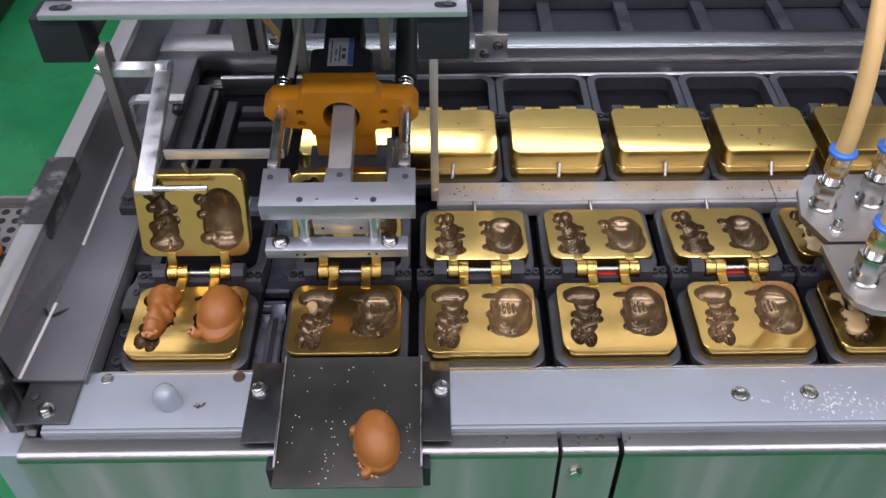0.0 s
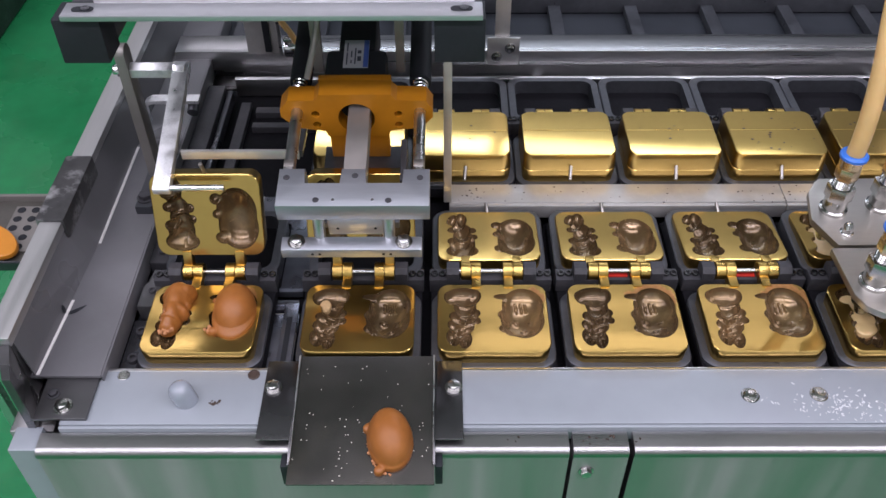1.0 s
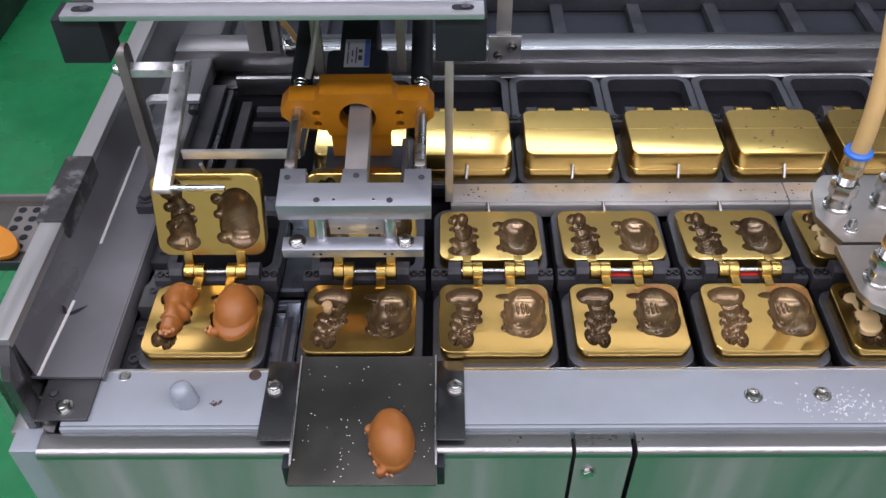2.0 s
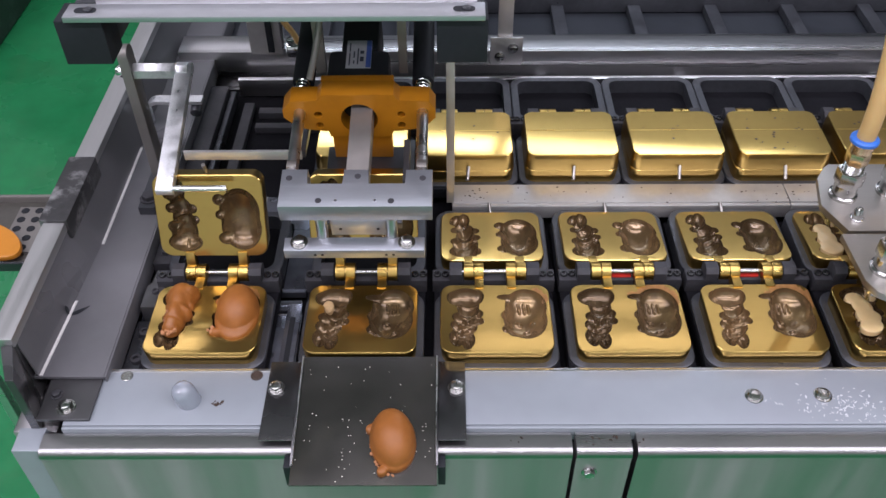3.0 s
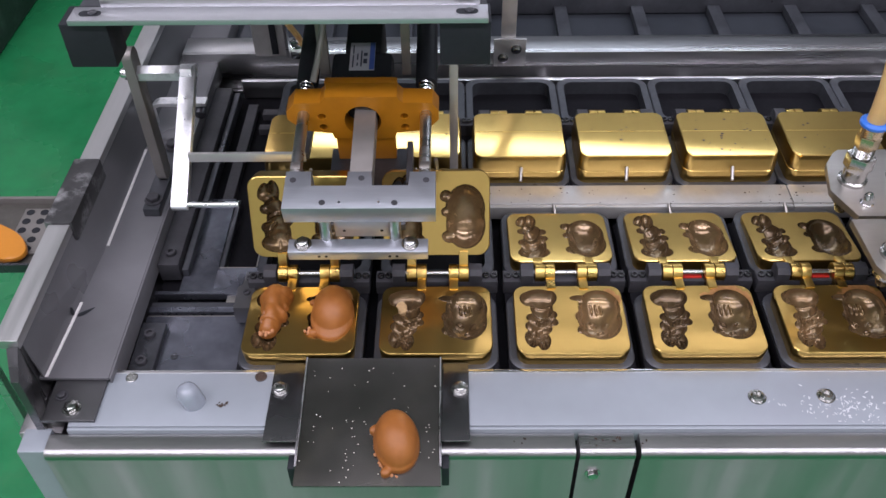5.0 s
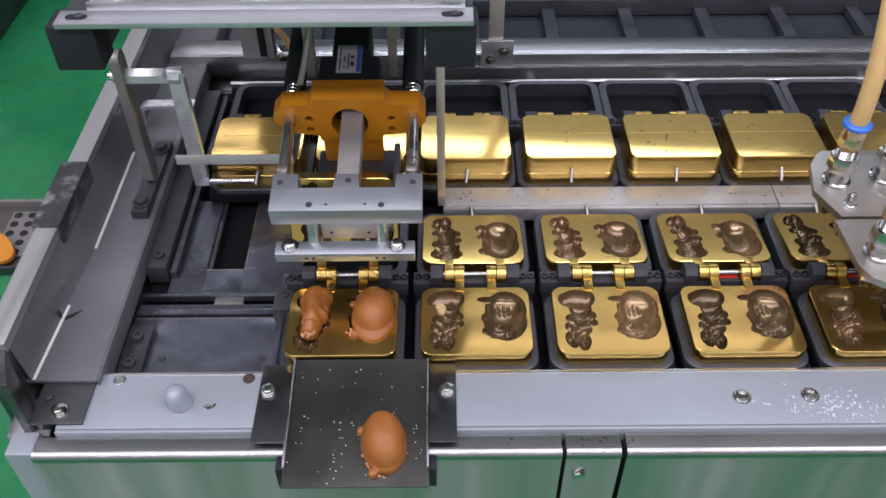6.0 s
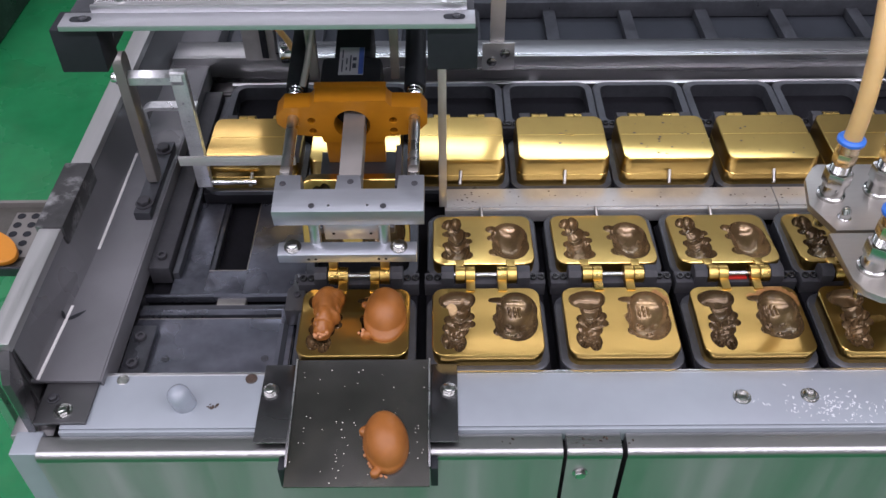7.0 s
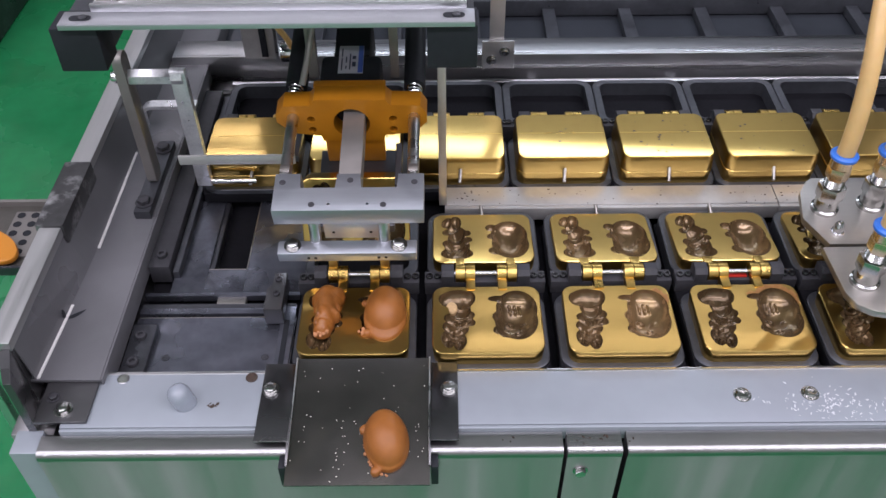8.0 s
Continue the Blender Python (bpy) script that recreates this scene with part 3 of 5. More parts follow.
def build_mould():
    root = thing("waffle_mould", "brass hinged cake mould lying open on its dark carrier", "cake mould", "moulds on the conveyor")
    part("carrier_plate", prism(round_rect(-0.006, 0.106, -0.0045, 0.1085, 0.004, 3), -0.034, -0.0205, 0.001), RECESS_BLACK, root)
    part("carrier_plate", prism(round_rect(-0.006, 0.106, 0.1087, 0.203, 0.004, 3), -0.044, -0.0335, 0.001), RECESS_BLACK, root)
    for y0, y1, foot in ((-0.0045, 0.0865, -0.0215), (0.1095, 0.203, -0.0340)):
        rim = frame_ring(round_rect(-0.0055, 0.1055, y0, y1, 0.016), round_rect(0.0030, 0.0970, y0 + 0.0085, y1 - 0.0085, 0.0110), foot, -0.0160)
        part("seat_rim", rim, RIM, root)
    bar = box(-0.0075, 0.1075, 0.0905, 0.1055, -0.0205, -0.0045, 0.0008)
    part("cross_bar", bar, BLACK_METAL, root)
    for x0, x1 in ((0.0085, 0.0205), (0.0805, 0.0925)):
        blk = prism([(HINGE - 0.0085, -0.006), (HINGE + 0.0085, -0.006), (HINGE + 0.0085, 0.004), (HINGE + 0.004, 0.0085), (HINGE - 0.004, 0.0085), (HINGE - 0.0085, 0.004)], x0, x1, 0.0006)
        bmesh.ops.transform(blk, matrix=Matrix(((0, 0, 1, 0), (1, 0, 0, 0), (0, 1, 0, 0), (0, 0, 0, 1))), verts=blk.verts)
        part("hinge_block", blk, BLACK_METAL, root)
    for x in (-0.003, 0.0045, 0.0965, 0.104):
        socket_screw(x, HINGE, -0.0046, 0.0034, FLANGE, root)
    part("hinge_pin", rod((0.018, HINGE, 0), (0.083, HINGE, 0), 0.0024, None, 18), NUT, root)
    low = part("lower_half", half_body(-1), BRASS, root)
    part("rabbit_cavity", RABBIT_MESH, COATING, low, "dark seasoned rabbit-shaped hollow")
    part("cat_cavity", CAT_MESH, COATING, low, "dark seasoned cat-shaped hollow")
    for x0, x1 in ((0.0315, 0.0405), (0.0615, 0.0705)):
        part("hinge_lug", lug(x0, x1, -1), BRASS_SIDE, low)
    lid = part("lid", half_body(1), BRASS, root, at=open_angle(187))
    part("rabbit_cavity", to_lid(RABBIT_LID_MESH), COATING, lid, "dark seasoned rabbit-shaped hollow")
    part("cat_cavity", to_lid(CAT_LID_MESH), COATING, lid, "dark smooth rounded hollow")
    for x0, x1 in ((0.0220, 0.0310), (0.0710, 0.0800)):
        part("hinge_lug", lug(x0, x1, 1), BRASS_SIDE, lid)
    part("handle_pin", rod((0.0515, -HINGE + 0.003, 0.0062), (0.0500, -HINGE - 0.0110, -0.0036), 0.0019, None, 14, None, 0.0005), BRIGHT_BAR, lid)
    # thin line of side brass across the middle of the lid's outer face
    part("scribed_seam", box(0.0035, 0.0965, -HINGE + 0.0445, -HINGE + 0.0450, 0.0199, 0.02015, 0.0), BRASS_SIDE, lid)
    return root


def lid_of(mould):
    return next(o for o in mould.children if o.name.split(".")[0] == "lid")


FRONT_X = (-0.2605, -0.1205, 0.0, 0.1195, 0.2395, 0.3595, 0.4795)
BACK_X = (-0.1340, -0.0220, 0.0900, 0.2020, 0.3140, 0.4260, 0.5380)
BACK_Y = 0.2475
first = build_mould()
front_moulds = [first]
for x in FRONT_X[1:]:
    front_moulds.append(copy_thing(first, pose(x, 0, 0)))
first.matrix_basis = pose(FRONT_X[0], 0, 0)
back_moulds = [copy_thing(first, pose(x, BACK_Y, 0)) for x in BACK_X]
for ob in back_moulds:
    lid_of(ob).matrix_basis = open_angle(0)
    tagged(ob, "closed brass hinged cake mould on its dark carrier", "cake mould", "moulds on the return lane")
for ob in front_moulds[:2]:
    lid_of(ob).matrix_basis = open_angle(109)
tagged(first, "open brass mould with upright lid holding two baked cakes")
tagged(front_moulds[1], "empty brass mould with upright lid behind the stripper")
tagged(front_moulds[5], "open brass mould being filled with beige batter")

# ---- cakes, batter and crumbs ----


def residue(mould, first_turn, last_turn, reach, seed):
    """A thin baked-on patch beside a stretch of the cat hollow's rim, from one angle to another."""
    rng = random.Random(seed)
    bm = bmesh.new()
    rows = []
    cx, cy = 0.0775, 0.0455
    rim = sorted((math.degrees(math.atan2(y - cy, x - cx)), x, y) for x, y in CAT_LINE)
    rim = [p for p in rim if first_turn <= p[0] <= last_turn and math.hypot(p[1] - cx, p[2] - cy) < 0.034]
    for turn, x, y in rim:
        d = Vector((x - cx, y - cy)).normalized()
        fade = max(0.0, math.sin(math.pi * (turn - first_turn) / (last_turn - first_turn))) ** 0.5
        w = reach * fade * (0.72 + 0.16 * math.sin(0.22 * turn + seed) + 0.12 * math.sin(0.6 * turn + 2 * seed)) + 0.0002
        pts = []
        for q in (0.03, 0.5, 1.0):
            px, py = min(0.0985, x + d.x * w * q), min(0.0795, y + d.y * w * q)
            pts.append(bm.verts.new((px, py, 0.00035 + 0.00008 * rng.random())))
        rows.append(pts)
    sheet(bm, rows, False)
    return part("baked_residue", bm, COPPERY, mould, "reddish-brown baked-on residue")


residue(front_moulds[3], 25, 140, 0.0085, 3)
residue(front_moulds[4], 15, 130, 0.0105, 4)
residue(front_moulds[2], 32, 78, 0.0070, 5)
residue(front_moulds[0], 45, 130, 0.0060, 6)
for k in (3, 4):
    part("red_sleeve", box(0.0420, 0.0600, HINGE - 0.0042, HINGE + 0.0010, -0.0046, -0.0030, 0.0004), RED, front_moulds[k], "red sleeve under the hinge pin")
for k, count in ((4, 22), (5, 9), (3, 5), (1, 6)):
    rng = random.Random(40 + k)
    bm = bmesh.new()
    for _ in range(count):
        c = Vector((rng.uniform(0.015, 0.09), rng.uniform(-0.07, -0.012) - 0.02, HALF + 0.0002))
        bmesh.ops.create_icosphere(bm, subdivisions=1, radius=rng.uniform(0.0005, 0.0017), matrix=Matrix.Translation(c) @ Matrix.Diagonal((1.3, 0.9, 0.25, 1)))
    tagged(part("drip_spots", bm, SOIL, lid_of(back_moulds[k]), "dark dried batter spots"), kind="stuff")
part("stuck_crumb", revolve([(0.0046, -0.0110), (0.0054, -0.0060), (0.0046, -0.0044), (0.0020, -0.0040)], 18, None, pose(0.0178, 0.0590, 0) @ Matrix.Diagonal((1, 1.35, 1, 1))), CRUMB, front_moulds[1], "pale crumb stuck in the hollow")



def make_cakes():
    rabbit = single("rabbit_cake", hollow(CAKE_RABBIT, 1, rabbit_back, 0.004, 3.5)[0], CAKE, "brown rabbit-shaped baked cake lying loose in its mould", "cake", "baked cakes")
    cat = single("round_cake", hollow(CAKE_ROUND, 1, None, 0.004, 14)[0], CAKE, "brown smooth domed cake sitting in its mould", "cake", "baked cakes")
    return rabbit, cat


rabbit_cake, round_cake = make_cakes()
bm = bmesh.new()
for k in range(14):
    c = Vector((random.uniform(0.0160, 0.0275), random.uniform(0.0150, 0.0200), random.uniform(0.0010, 0.0040)))
    bmesh.ops.create_icosphere(bm, subdivisions=1, radius=random.uniform(0.0012, 0.0024), matrix=Matrix.Translation(c))
part("torn_end", bm, TORN, rabbit_cake, "pale torn end where the ears broke off")
bm = bmesh.new()
for x, y, r in ((0.0185, 0.0345, 0.0022), (0.0178, 0.0320, 0.0017), (0.0172, 0.0270, 0.0024)):
    z = float(relief_field(CAKE_RABBIT, 3.5)(np.float64(x), np.float64(y))[0])
    bmesh.ops.create_icosphere(bm, subdivisions=2, radius=r, matrix=Matrix.Translation((x, y, z - 0.0012)) @ Matrix.Diagonal((0.8, 1.2, 0.5, 1)))
part("scorch_mark", bm, BURNT, rabbit_cake, "dark scorch marks")
bm = bmesh.new()
for k in range(9):
    c = Vector((random.uniform(0.0545, 0.0600), random.uniform(0.0190, 0.0270), random.uniform(-0.001, 0.0025)))
    bmesh.ops.create_icosphere(bm, subdivisions=1, radius=random.uniform(0.0010, 0.0020), matrix=Matrix.Translation(c))
part("torn_foot", bm, TORN, round_cake, "pale torn edge")
CAKE_REST = {"rabbit": pose(-0.0005, 0.0040, 0.0014, -2, 0, -1), "round": pose(0, 0.001, 0.0010, 0, 0, 0)}

# the cake that has slid down the chute
chute_cake_mesh = hollow(CAKE_OVAL, 1, None, 0.005, 14)[0]
bmesh.ops.translate(chute_cake_mesh, vec=(-0.0775, -0.0450, 0), verts=chute_cake_mesh.verts)
bmesh.ops.scale(chute_cake_mesh, vec=(0.95, 1.0, 1.0), verts=chute_cake_mesh.verts)
CHUTE_TILT = 8.4
chute_cake = single("round_cake", chute_cake_mesh, CAKE, "brown smooth domed cake resting on the steel chute", "cake", "baked cakes")
chute_cake.matrix_basis = pose(-0.0380, -0.0815, -0.0102, CHUTE_TILT, 0, 8)

rag = bmesh.new()
for k in range(16):
    a = random.uniform(math.pi * 0.75, math.pi * 1.5)
    c = Vector((0.0185 * math.cos(a), 0.0285 * math.sin(a), -0.004 + random.uniform(-0.0012, 0.001)))
    bmesh.ops.create_icosphere(rag, subdivisions=1, radius=random.uniform(0.0008, 0.0019), matrix=Matrix.Translation(c) @ Matrix.Diagonal((1, 1, 0.6, 1)))
part("torn_edge", rag, TORN, chute_cake, "pale ragged torn edge")

BATTER_POOL = ((0.0185, 0.0620, 0.0085, 0.0075, 0, 0.0016), (0.0220, 0.0520, 0.0092, 0.0115, 8, 0.0016), (0.0245, 0.0405, 0.0105, 0.0085, 0, 0.0016), (0.0235, 0.0300, 0.0104, 0.0080, 14, 0.0016))
BATTER_LID_POOL = ((0.0222, 0.0325, 0.0086, 0.0095, 0, 0.0014), (0.0225, 0.0460, 0.0092, 0.0125, 4, 0.0014), (0.0222, 0.0605, 0.0112, 0.0115, 0, 0.0014))
batter_low = single("batter", hollow(BATTER_POOL, 1, lambda x, y: 0.0003 * np.sin(x * 500) * np.sin(y * 260), 0.005)[0], BATTER, "pale beige wet batter filling a rabbit hollow", "batter", "batter portions")
lid_fill = hollow(BATTER_LID_POOL, -1, lambda x, y: 0.0003 * np.sin(x * 400 + 1) * np.sin(y * 240), -0.005)[0]
batter_lid = single("batter", lid_fill, BATTER, "pale beige wet batter filling a rabbit hollow", "batter", "batter portions")

# ---- the frame of the machine ----
cabinet = thing("machine_cabinet", "brushed stainless steel machine cabinet under the conveyor", "machine cabinet")


def front_panel(x0, x1):
    bm = bmesh.new()
    prof = [(-0.0696, -0.0185), (-0.0830, -0.0190), (-0.0858, -0.0198), (-0.0874, -0.0218), (-0.0880, -0.0250), (-0.0884, -0.84), (-0.0696, -0.84)]
    a = [bm.verts.new((x0, y, z)) for y, z in prof]
    b = [bm.verts.new((x1, y, z)) for y, z in prof]
    for k in range(len(prof)):
        n = (k + 1) % len(prof)
        bm.faces.new((a[k], a[n], b[n], b[k]))
    bm.faces.new(a[::-1])
    bm.faces.new(b)
    return bm


def folded_edge(x0, x1):
    """The polished fold along a panel's top."""
    bm = bmesh.new()
    prof = [(-0.0697, -0.0178), (-0.0832, -0.0183), (-0.0852, -0.0187), (-0.0870, -0.0197), (-0.0881, -0.0213), (-0.0888, -0.0238), (-0.0888, -0.0262)]
    rows = [[bm.verts.new((x, y, z)) for y, z in prof] + [bm.verts.new((x, y + 0.0012, z - 0.0012)) for y, z in reversed(prof)] for x in (x0, x1)]
    sheet(bm, rows)
    bm.faces.new(rows[0][::-1])
    bm.faces.new(rows[1])
    return bm


for x0, x1 in ((-0.3260, 0.1075), (0.1110, 0.1560), (0.1605, 0.86)):
    panel = part("front_panel", front_panel(x0, x1), STEEL_PANEL, cabinet)
    part("folded_edge", folded_edge(x0, x1), EDGE_STEEL, panel, "polished folded top edge")
part("inner_frame", box(-0.322, 0.86, -0.0690, 0.62, -0.85, -0.062, 0.002), BLACK_METAL, cabinet)
part("side_panel", box(-0.360, -0.3225, -0.0600, 0.62, -0.85, -0.030, 0.002), STEEL_PANEL, cabinet)
part("corner_post", box(-0.3500, -0.3275, -0.0840, -0.0610, -0.85, -0.0215, 0.0012), RAIL, cabinet)
bolt(0, 0, 0, 0.0048, NUT, cabinet, "panel_bolt", at=pose(0.1235, -0.0881, -0.0470, 90, 0, 0))
for x in (-0.34, 0.84):
    part("foot", revolve([(0.03, -0.9), (0.03, -0.885), (0.012, -0.88), (0.012, -0.845)], 20, None, Matrix.Translation((x * 0.95, 0.0, 0))), BLACK, cabinet)

front_rail = thing("front_rail", "satin grey metal rail along the mould lane", "machine rail")
for x0, x1 in ((-0.3110, -0.1215), (0.0005, 0.86)):
    part("top_plate", box(x0, x1, -0.0655, -0.0105, -0.0295, -0.0120, 0.0008), RAIL, front_rail)
    part("outer_edge", box(x0, x1, -0.0690, -0.0657, -0.0295, -0.0126, 0.0012), RAIL, front_rail)
    part("inner_edge", box(max(x0, -0.3000), x1, -0.0103, -0.0065, -0.0295, -0.0128, 0.0010), STEEL, front_rail)
for x, y in ((0.2640, -0.0380), (0.3220, -0.0370)):
    bm = revolve([(0.0076, 0), (0.0076, 0.0008), (0.0060, 0.0009), (0.0060, 0.0026), (0.0048, 0.0042), (0.0030, 0.0044), (0.0028, 0.0022)], 24)
    single("button_screw", bm, NUT, "domed steel socket screw in the grey rail", "screw", "rail screws", at=pose(x, y, -0.0120))
for x, y, dirty in ((-0.2700, -0.0155, 0), (-0.1580, -0.0150, 1)):
    bm = revolve([(0.0052, 0), (0.0052, 0.0008), (0.0044, 0.0011), (0.0038, 0.0011), (0.0034, 0.0006), (0.0022, 0.0006)], 24)
    single("sunk_screw", bm, SOIL if dirty else NUT, "soiled brown sunk screw in the rail" if dirty else "sunk steel socket screw in the rail", "screw", "rail screws", at=pose(x, y, -0.01195))
bm = revolve([(0.0100, 0), (0.0100, 0.012), (0.0096, 0.016), (0.0080, 0.0195), (0.0050, 0.0217), (0.0015, 0.0225)], 32)
single("milky_cap", bm, KNOB, "milky translucent plastic dome cap on the rail", "cap", at=pose(-0.2105, -0.0410, -0.0135, 0, -13, 0))


def smear(points, z, name, mat, label, blobs=10, spread=0.004, size=0.0016, flat=0.25):
    bm = bmesh.new()
    for x, y in points:
        for k in range(blobs):
            c = Vector((x + random.gauss(0, spread), y + random.gauss(0, spread * 0.6), z))
            r = size * random.uniform(0.35, 1.1)
            bmesh.ops.create_icosphere(bm, subdivisions=1, radius=r, matrix=Matrix.Translation(c) @ Matrix.Rotation(random.uniform(0, 3), 4, "Z") @ Matrix.Diagonal((1.4, 0.8, flat, 1)))
    return single(name, bm, mat, label, "residue", "", "stuff")


# sparkle around the rail screws, put into small pale glossy specks
bm = bmesh.new()
for k in range(150):
    x, y = random.gauss(0.345, 0.030), random.gauss(-0.047, 0.010)
    y = max(-0.064, min(-0.012, y))
    bmesh.ops.create_icosphere(bm, subdivisions=1, radius=random.uniform(0.0003, 0.0009), matrix=Matrix.Translation((x, y, -0.0119)) @ Matrix.Rotation(random.uniform(0, 3), 4, "Z") @ Matrix.Diagonal((2.4, 0.7, 0.30, 1)))
single("grease_drops", bm, SPARKLE, "pale glossy specks drawn for the sparkle on the grey rail", "grease", "", "stuff")
smear([(-0.1870, -0.0450)], -0.0118, "crumb_smear", SOIL, "dark dried batter crumbs on the grey rail", 14, 0.0028)
smear([(0.1260, -0.0780), (0.1420, -0.0760)], -0.0177, "batter_smear", SOIL, "brown dried batter on the panel edge", 4, 0.0035, 0.0014, 0.3)
smear([(0.062, -0.0760), (0.165, -0.0790)], -0.0177, "batter_smear", SOIL, "brown dried batter drips under the rail", 3, 0.003, 0.0013, 0.3)

# ---- the chute ----
chute = thing("discharge_chute", "polished steel discharge chute bolted on the grey rail", "chute")


def slab(points, offset):
    """A flat plate: a polygon in space, thickened by the offset."""
    bm = bmesh.new()
    a = [bm.verts.new(p) for p in points]
    b = [bm.verts.new(Vector(p) + Vector(offset)) for p in points]
    bm.faces.new(a)
    bm.faces.new(b[::-1])
    for k in range(len(a)):
        n = (k + 1) % len(a)
        bm.faces.new((a[k], b[k], b[n], a[n]))
    return bm


part("slide", slab([(-0.1190, -0.0015, -0.0035), (-0.0020, -0.0015, -0.0035), (-0.0020, -0.1165, -0.0205), (-0.1190, -0.1165, -0.0205)], (0, 0, -0.0012)), CHUTE_STEEL, chute)
for x0, x1, s in ((-0.1470, -0.1195, 1), (-0.0015, 0.0215, -1)):
    part("flange", box(x0, x1, -0.0815, -0.0010, -0.0119, -0.0104, 0.0005), FLANGE, chute)
    xw = x1 if s > 0 else x0
    part("side_cheek", slab([(xw, -0.0010, -0.0050), (xw, -0.0010, -0.0110), (xw, -0.1010, -0.0196), (xw, -0.1010, -0.0165), (xw, -0.0815, -0.0104)], (0.0013 * s, 0, 0)), FLANGE, chute)
    part("edge_fold", rod((xw + 0.0012 * s, -0.0015, -0.0022), (xw + 0.0012 * s, -0.1000, -0.0166), 0.0008, None, 10), STEEL, chute)
    bm = box(min(xw, xw - 0.006 * s), max(xw, xw - 0.006 * s), -0.1010, -0.0890, -0.0460, -0.0195, 0.0008)
    part("rubber_tab", bm, BLACK, chute)
for x, y in ((-0.1390, -0.0300), (0.0140, -0.0300)):
    bolt(x, y, -0.0104, 0.0056, NUT, chute)
crumbs = bmesh.new()
for k in range(64):
    x, d = random.uniform(-0.114, -0.006), random.uniform(0.008, 0.110)
    if k % 3 == 0:
        x, d = random.gauss(-0.075, 0.02), random.gauss(0.07, 0.018)
    x, d = max(-0.116, min(-0.006, x)), max(0.005, min(0.112, d))
    r = random.uniform(0.0002, 0.00055)
    bmesh.ops.create_icosphere(crumbs, subdivisions=1, radius=r, matrix=Matrix.Translation((x, -0.0015 - d, -0.0032 - 0.1478 * d)) @ Matrix.Diagonal((1.3, 1, 0.6, 1)))
single("crumbs", crumbs, PALE_CRUMB, "pale cake crumbs scattered on the chute", "crumbs", "", "stuff")

# ---- left end of the machine ----
side_wall = thing("side_wall", "dark oiled sheet-metal side wall with bright capping", "machine wall")
part("wall_sheet", prism([(-0.3530, -0.0240), (-0.3470, -0.0240), (-0.3470, 0.74), (-0.3530, 0.74)], -0.030, 0.0440, 0.0006), SIDE_SHEET, side_wall)
part("capping", box(-0.3655, -0.3450, -0.0260, 0.74, 0.0400, 0.0500, 0.0012), SATIN, side_wall, "brushed steel capping")
single("clamp_saddle", prism(round_rect(-0.3690, -0.3425, 0.1130, 0.2080, 0.002, 2), 0.0300, 0.0530, 0.0015), WORN, "worn dark steel saddle over the wall capping", "saddle")
ledge = thing("side_ledge", "dull grey steel ledge inside the side wall", "ledge")
part("ledge_sheet", box(-0.3470, -0.2870, -0.0210, 0.60, -0.0085, -0.0050, 0.0008), LEDGE_STEEL, ledge)
part("ledge_fold", box(-0.2868, -0.2852, -0.0210, 0.60, -0.0300, -0.0052, 0.0005), LEDGE_STEEL, ledge)
for corners in ([(-0.3420, -0.0205, -0.0048), (-0.3340, 0.14, -0.0048), (-0.3462, 0.14, 0.0395), (-0.3462, -0.0205, 0.0395)], [(-0.3340, 0.14, -0.0048), (-0.3340, 0.60, -0.0048), (-0.3462, 0.60, 0.0395), (-0.3462, 0.14, 0.0395)]):
    part("sloped_sheet", slab(corners, (-0.0012, 0, 0)), LEDGE_STEEL, ledge)
# glint along the fold, put into two thin pale strips
for xa, ya, xb, yb in ((-0.3419, -0.0200, -0.3373, 0.0660), (-0.3339, 0.1420, -0.3339, 0.2960)):
    part("bright_seam", slab([(xa, ya, -0.0040), (xa + 0.0026, ya, -0.0040), (xb + 0.0026, yb, -0.0040), (xb, yb, -0.0040)], (0, 0, -0.0009)), PALE, ledge, "bright glint along the fold, drawn as a pale strip")
bm = bmesh.new()
# side 1 is the mark; side -1 paints its reflection on the sloped sheet
for side in (-1, 1):
    pts = []
    for k in range(9):
        u, rise, w = (0.0160 if side > 0 else 0.0095) * k / 8, (0.0100 if side > 0 else 0.0012) * (k / 8) ** 1.7, 0.0028 * math.sin(math.pi * (k + 0.6) / 9.2)
        pts.append((-0.3380 + u, 0.0500 + rise, -0.0046, w) if side > 0 else (-0.3376 - 0.15 * u, 0.0500 + rise, -0.0040 + 0.95 * u, w))
    for (xa, ya, za, wa), (xb, yb, zb, wb) in zip(pts, pts[1:]):
        bm.faces.new([bm.verts.new(p) for p in ((xa, ya - wa, za), (xb, yb - wb, zb), (xb, yb + wb, zb), (xa, ya + wa, za))])
single("scuff_mark", bm, BLACK, "black curved scuff mark on the ledge, its reflection drawn on the sloped sheet", "scuff mark", "", "stuff")

bracket = thing("corner_bracket", "polished steel corner bracket with two bolts", "bracket")
part("foot_plate", box(-0.3330, -0.2890, -0.0620, -0.0190, -0.0118, -0.0090, 0.0006), SIDE_SHEET, bracket)
part("upright_plate", prism([(-0.3560, -0.0275), (-0.3400, -0.0620), (-0.3332, -0.0620), (-0.3470, -0.0245)], -0.0290, 0.0430, 0.0006), SIDE_SHEET, bracket)
bolt(-0.3110, -0.0500, -0.0090, 0.0058, NUT, bracket)
bolt(-0.3230, -0.0370, -0.0090, 0.0040, BLACK_METAL, bracket, "small_bolt")

# bed plates between the lanes
bed = thing("transfer_bed", "worn blackened steel transfer bed with guide slots", "machine bed")
part("front_plate", box(-0.2850, -0.1320, 0.0000, 0.0770, -0.0420, -0.0360, 0.0006), PLATE_STEEL, bed)
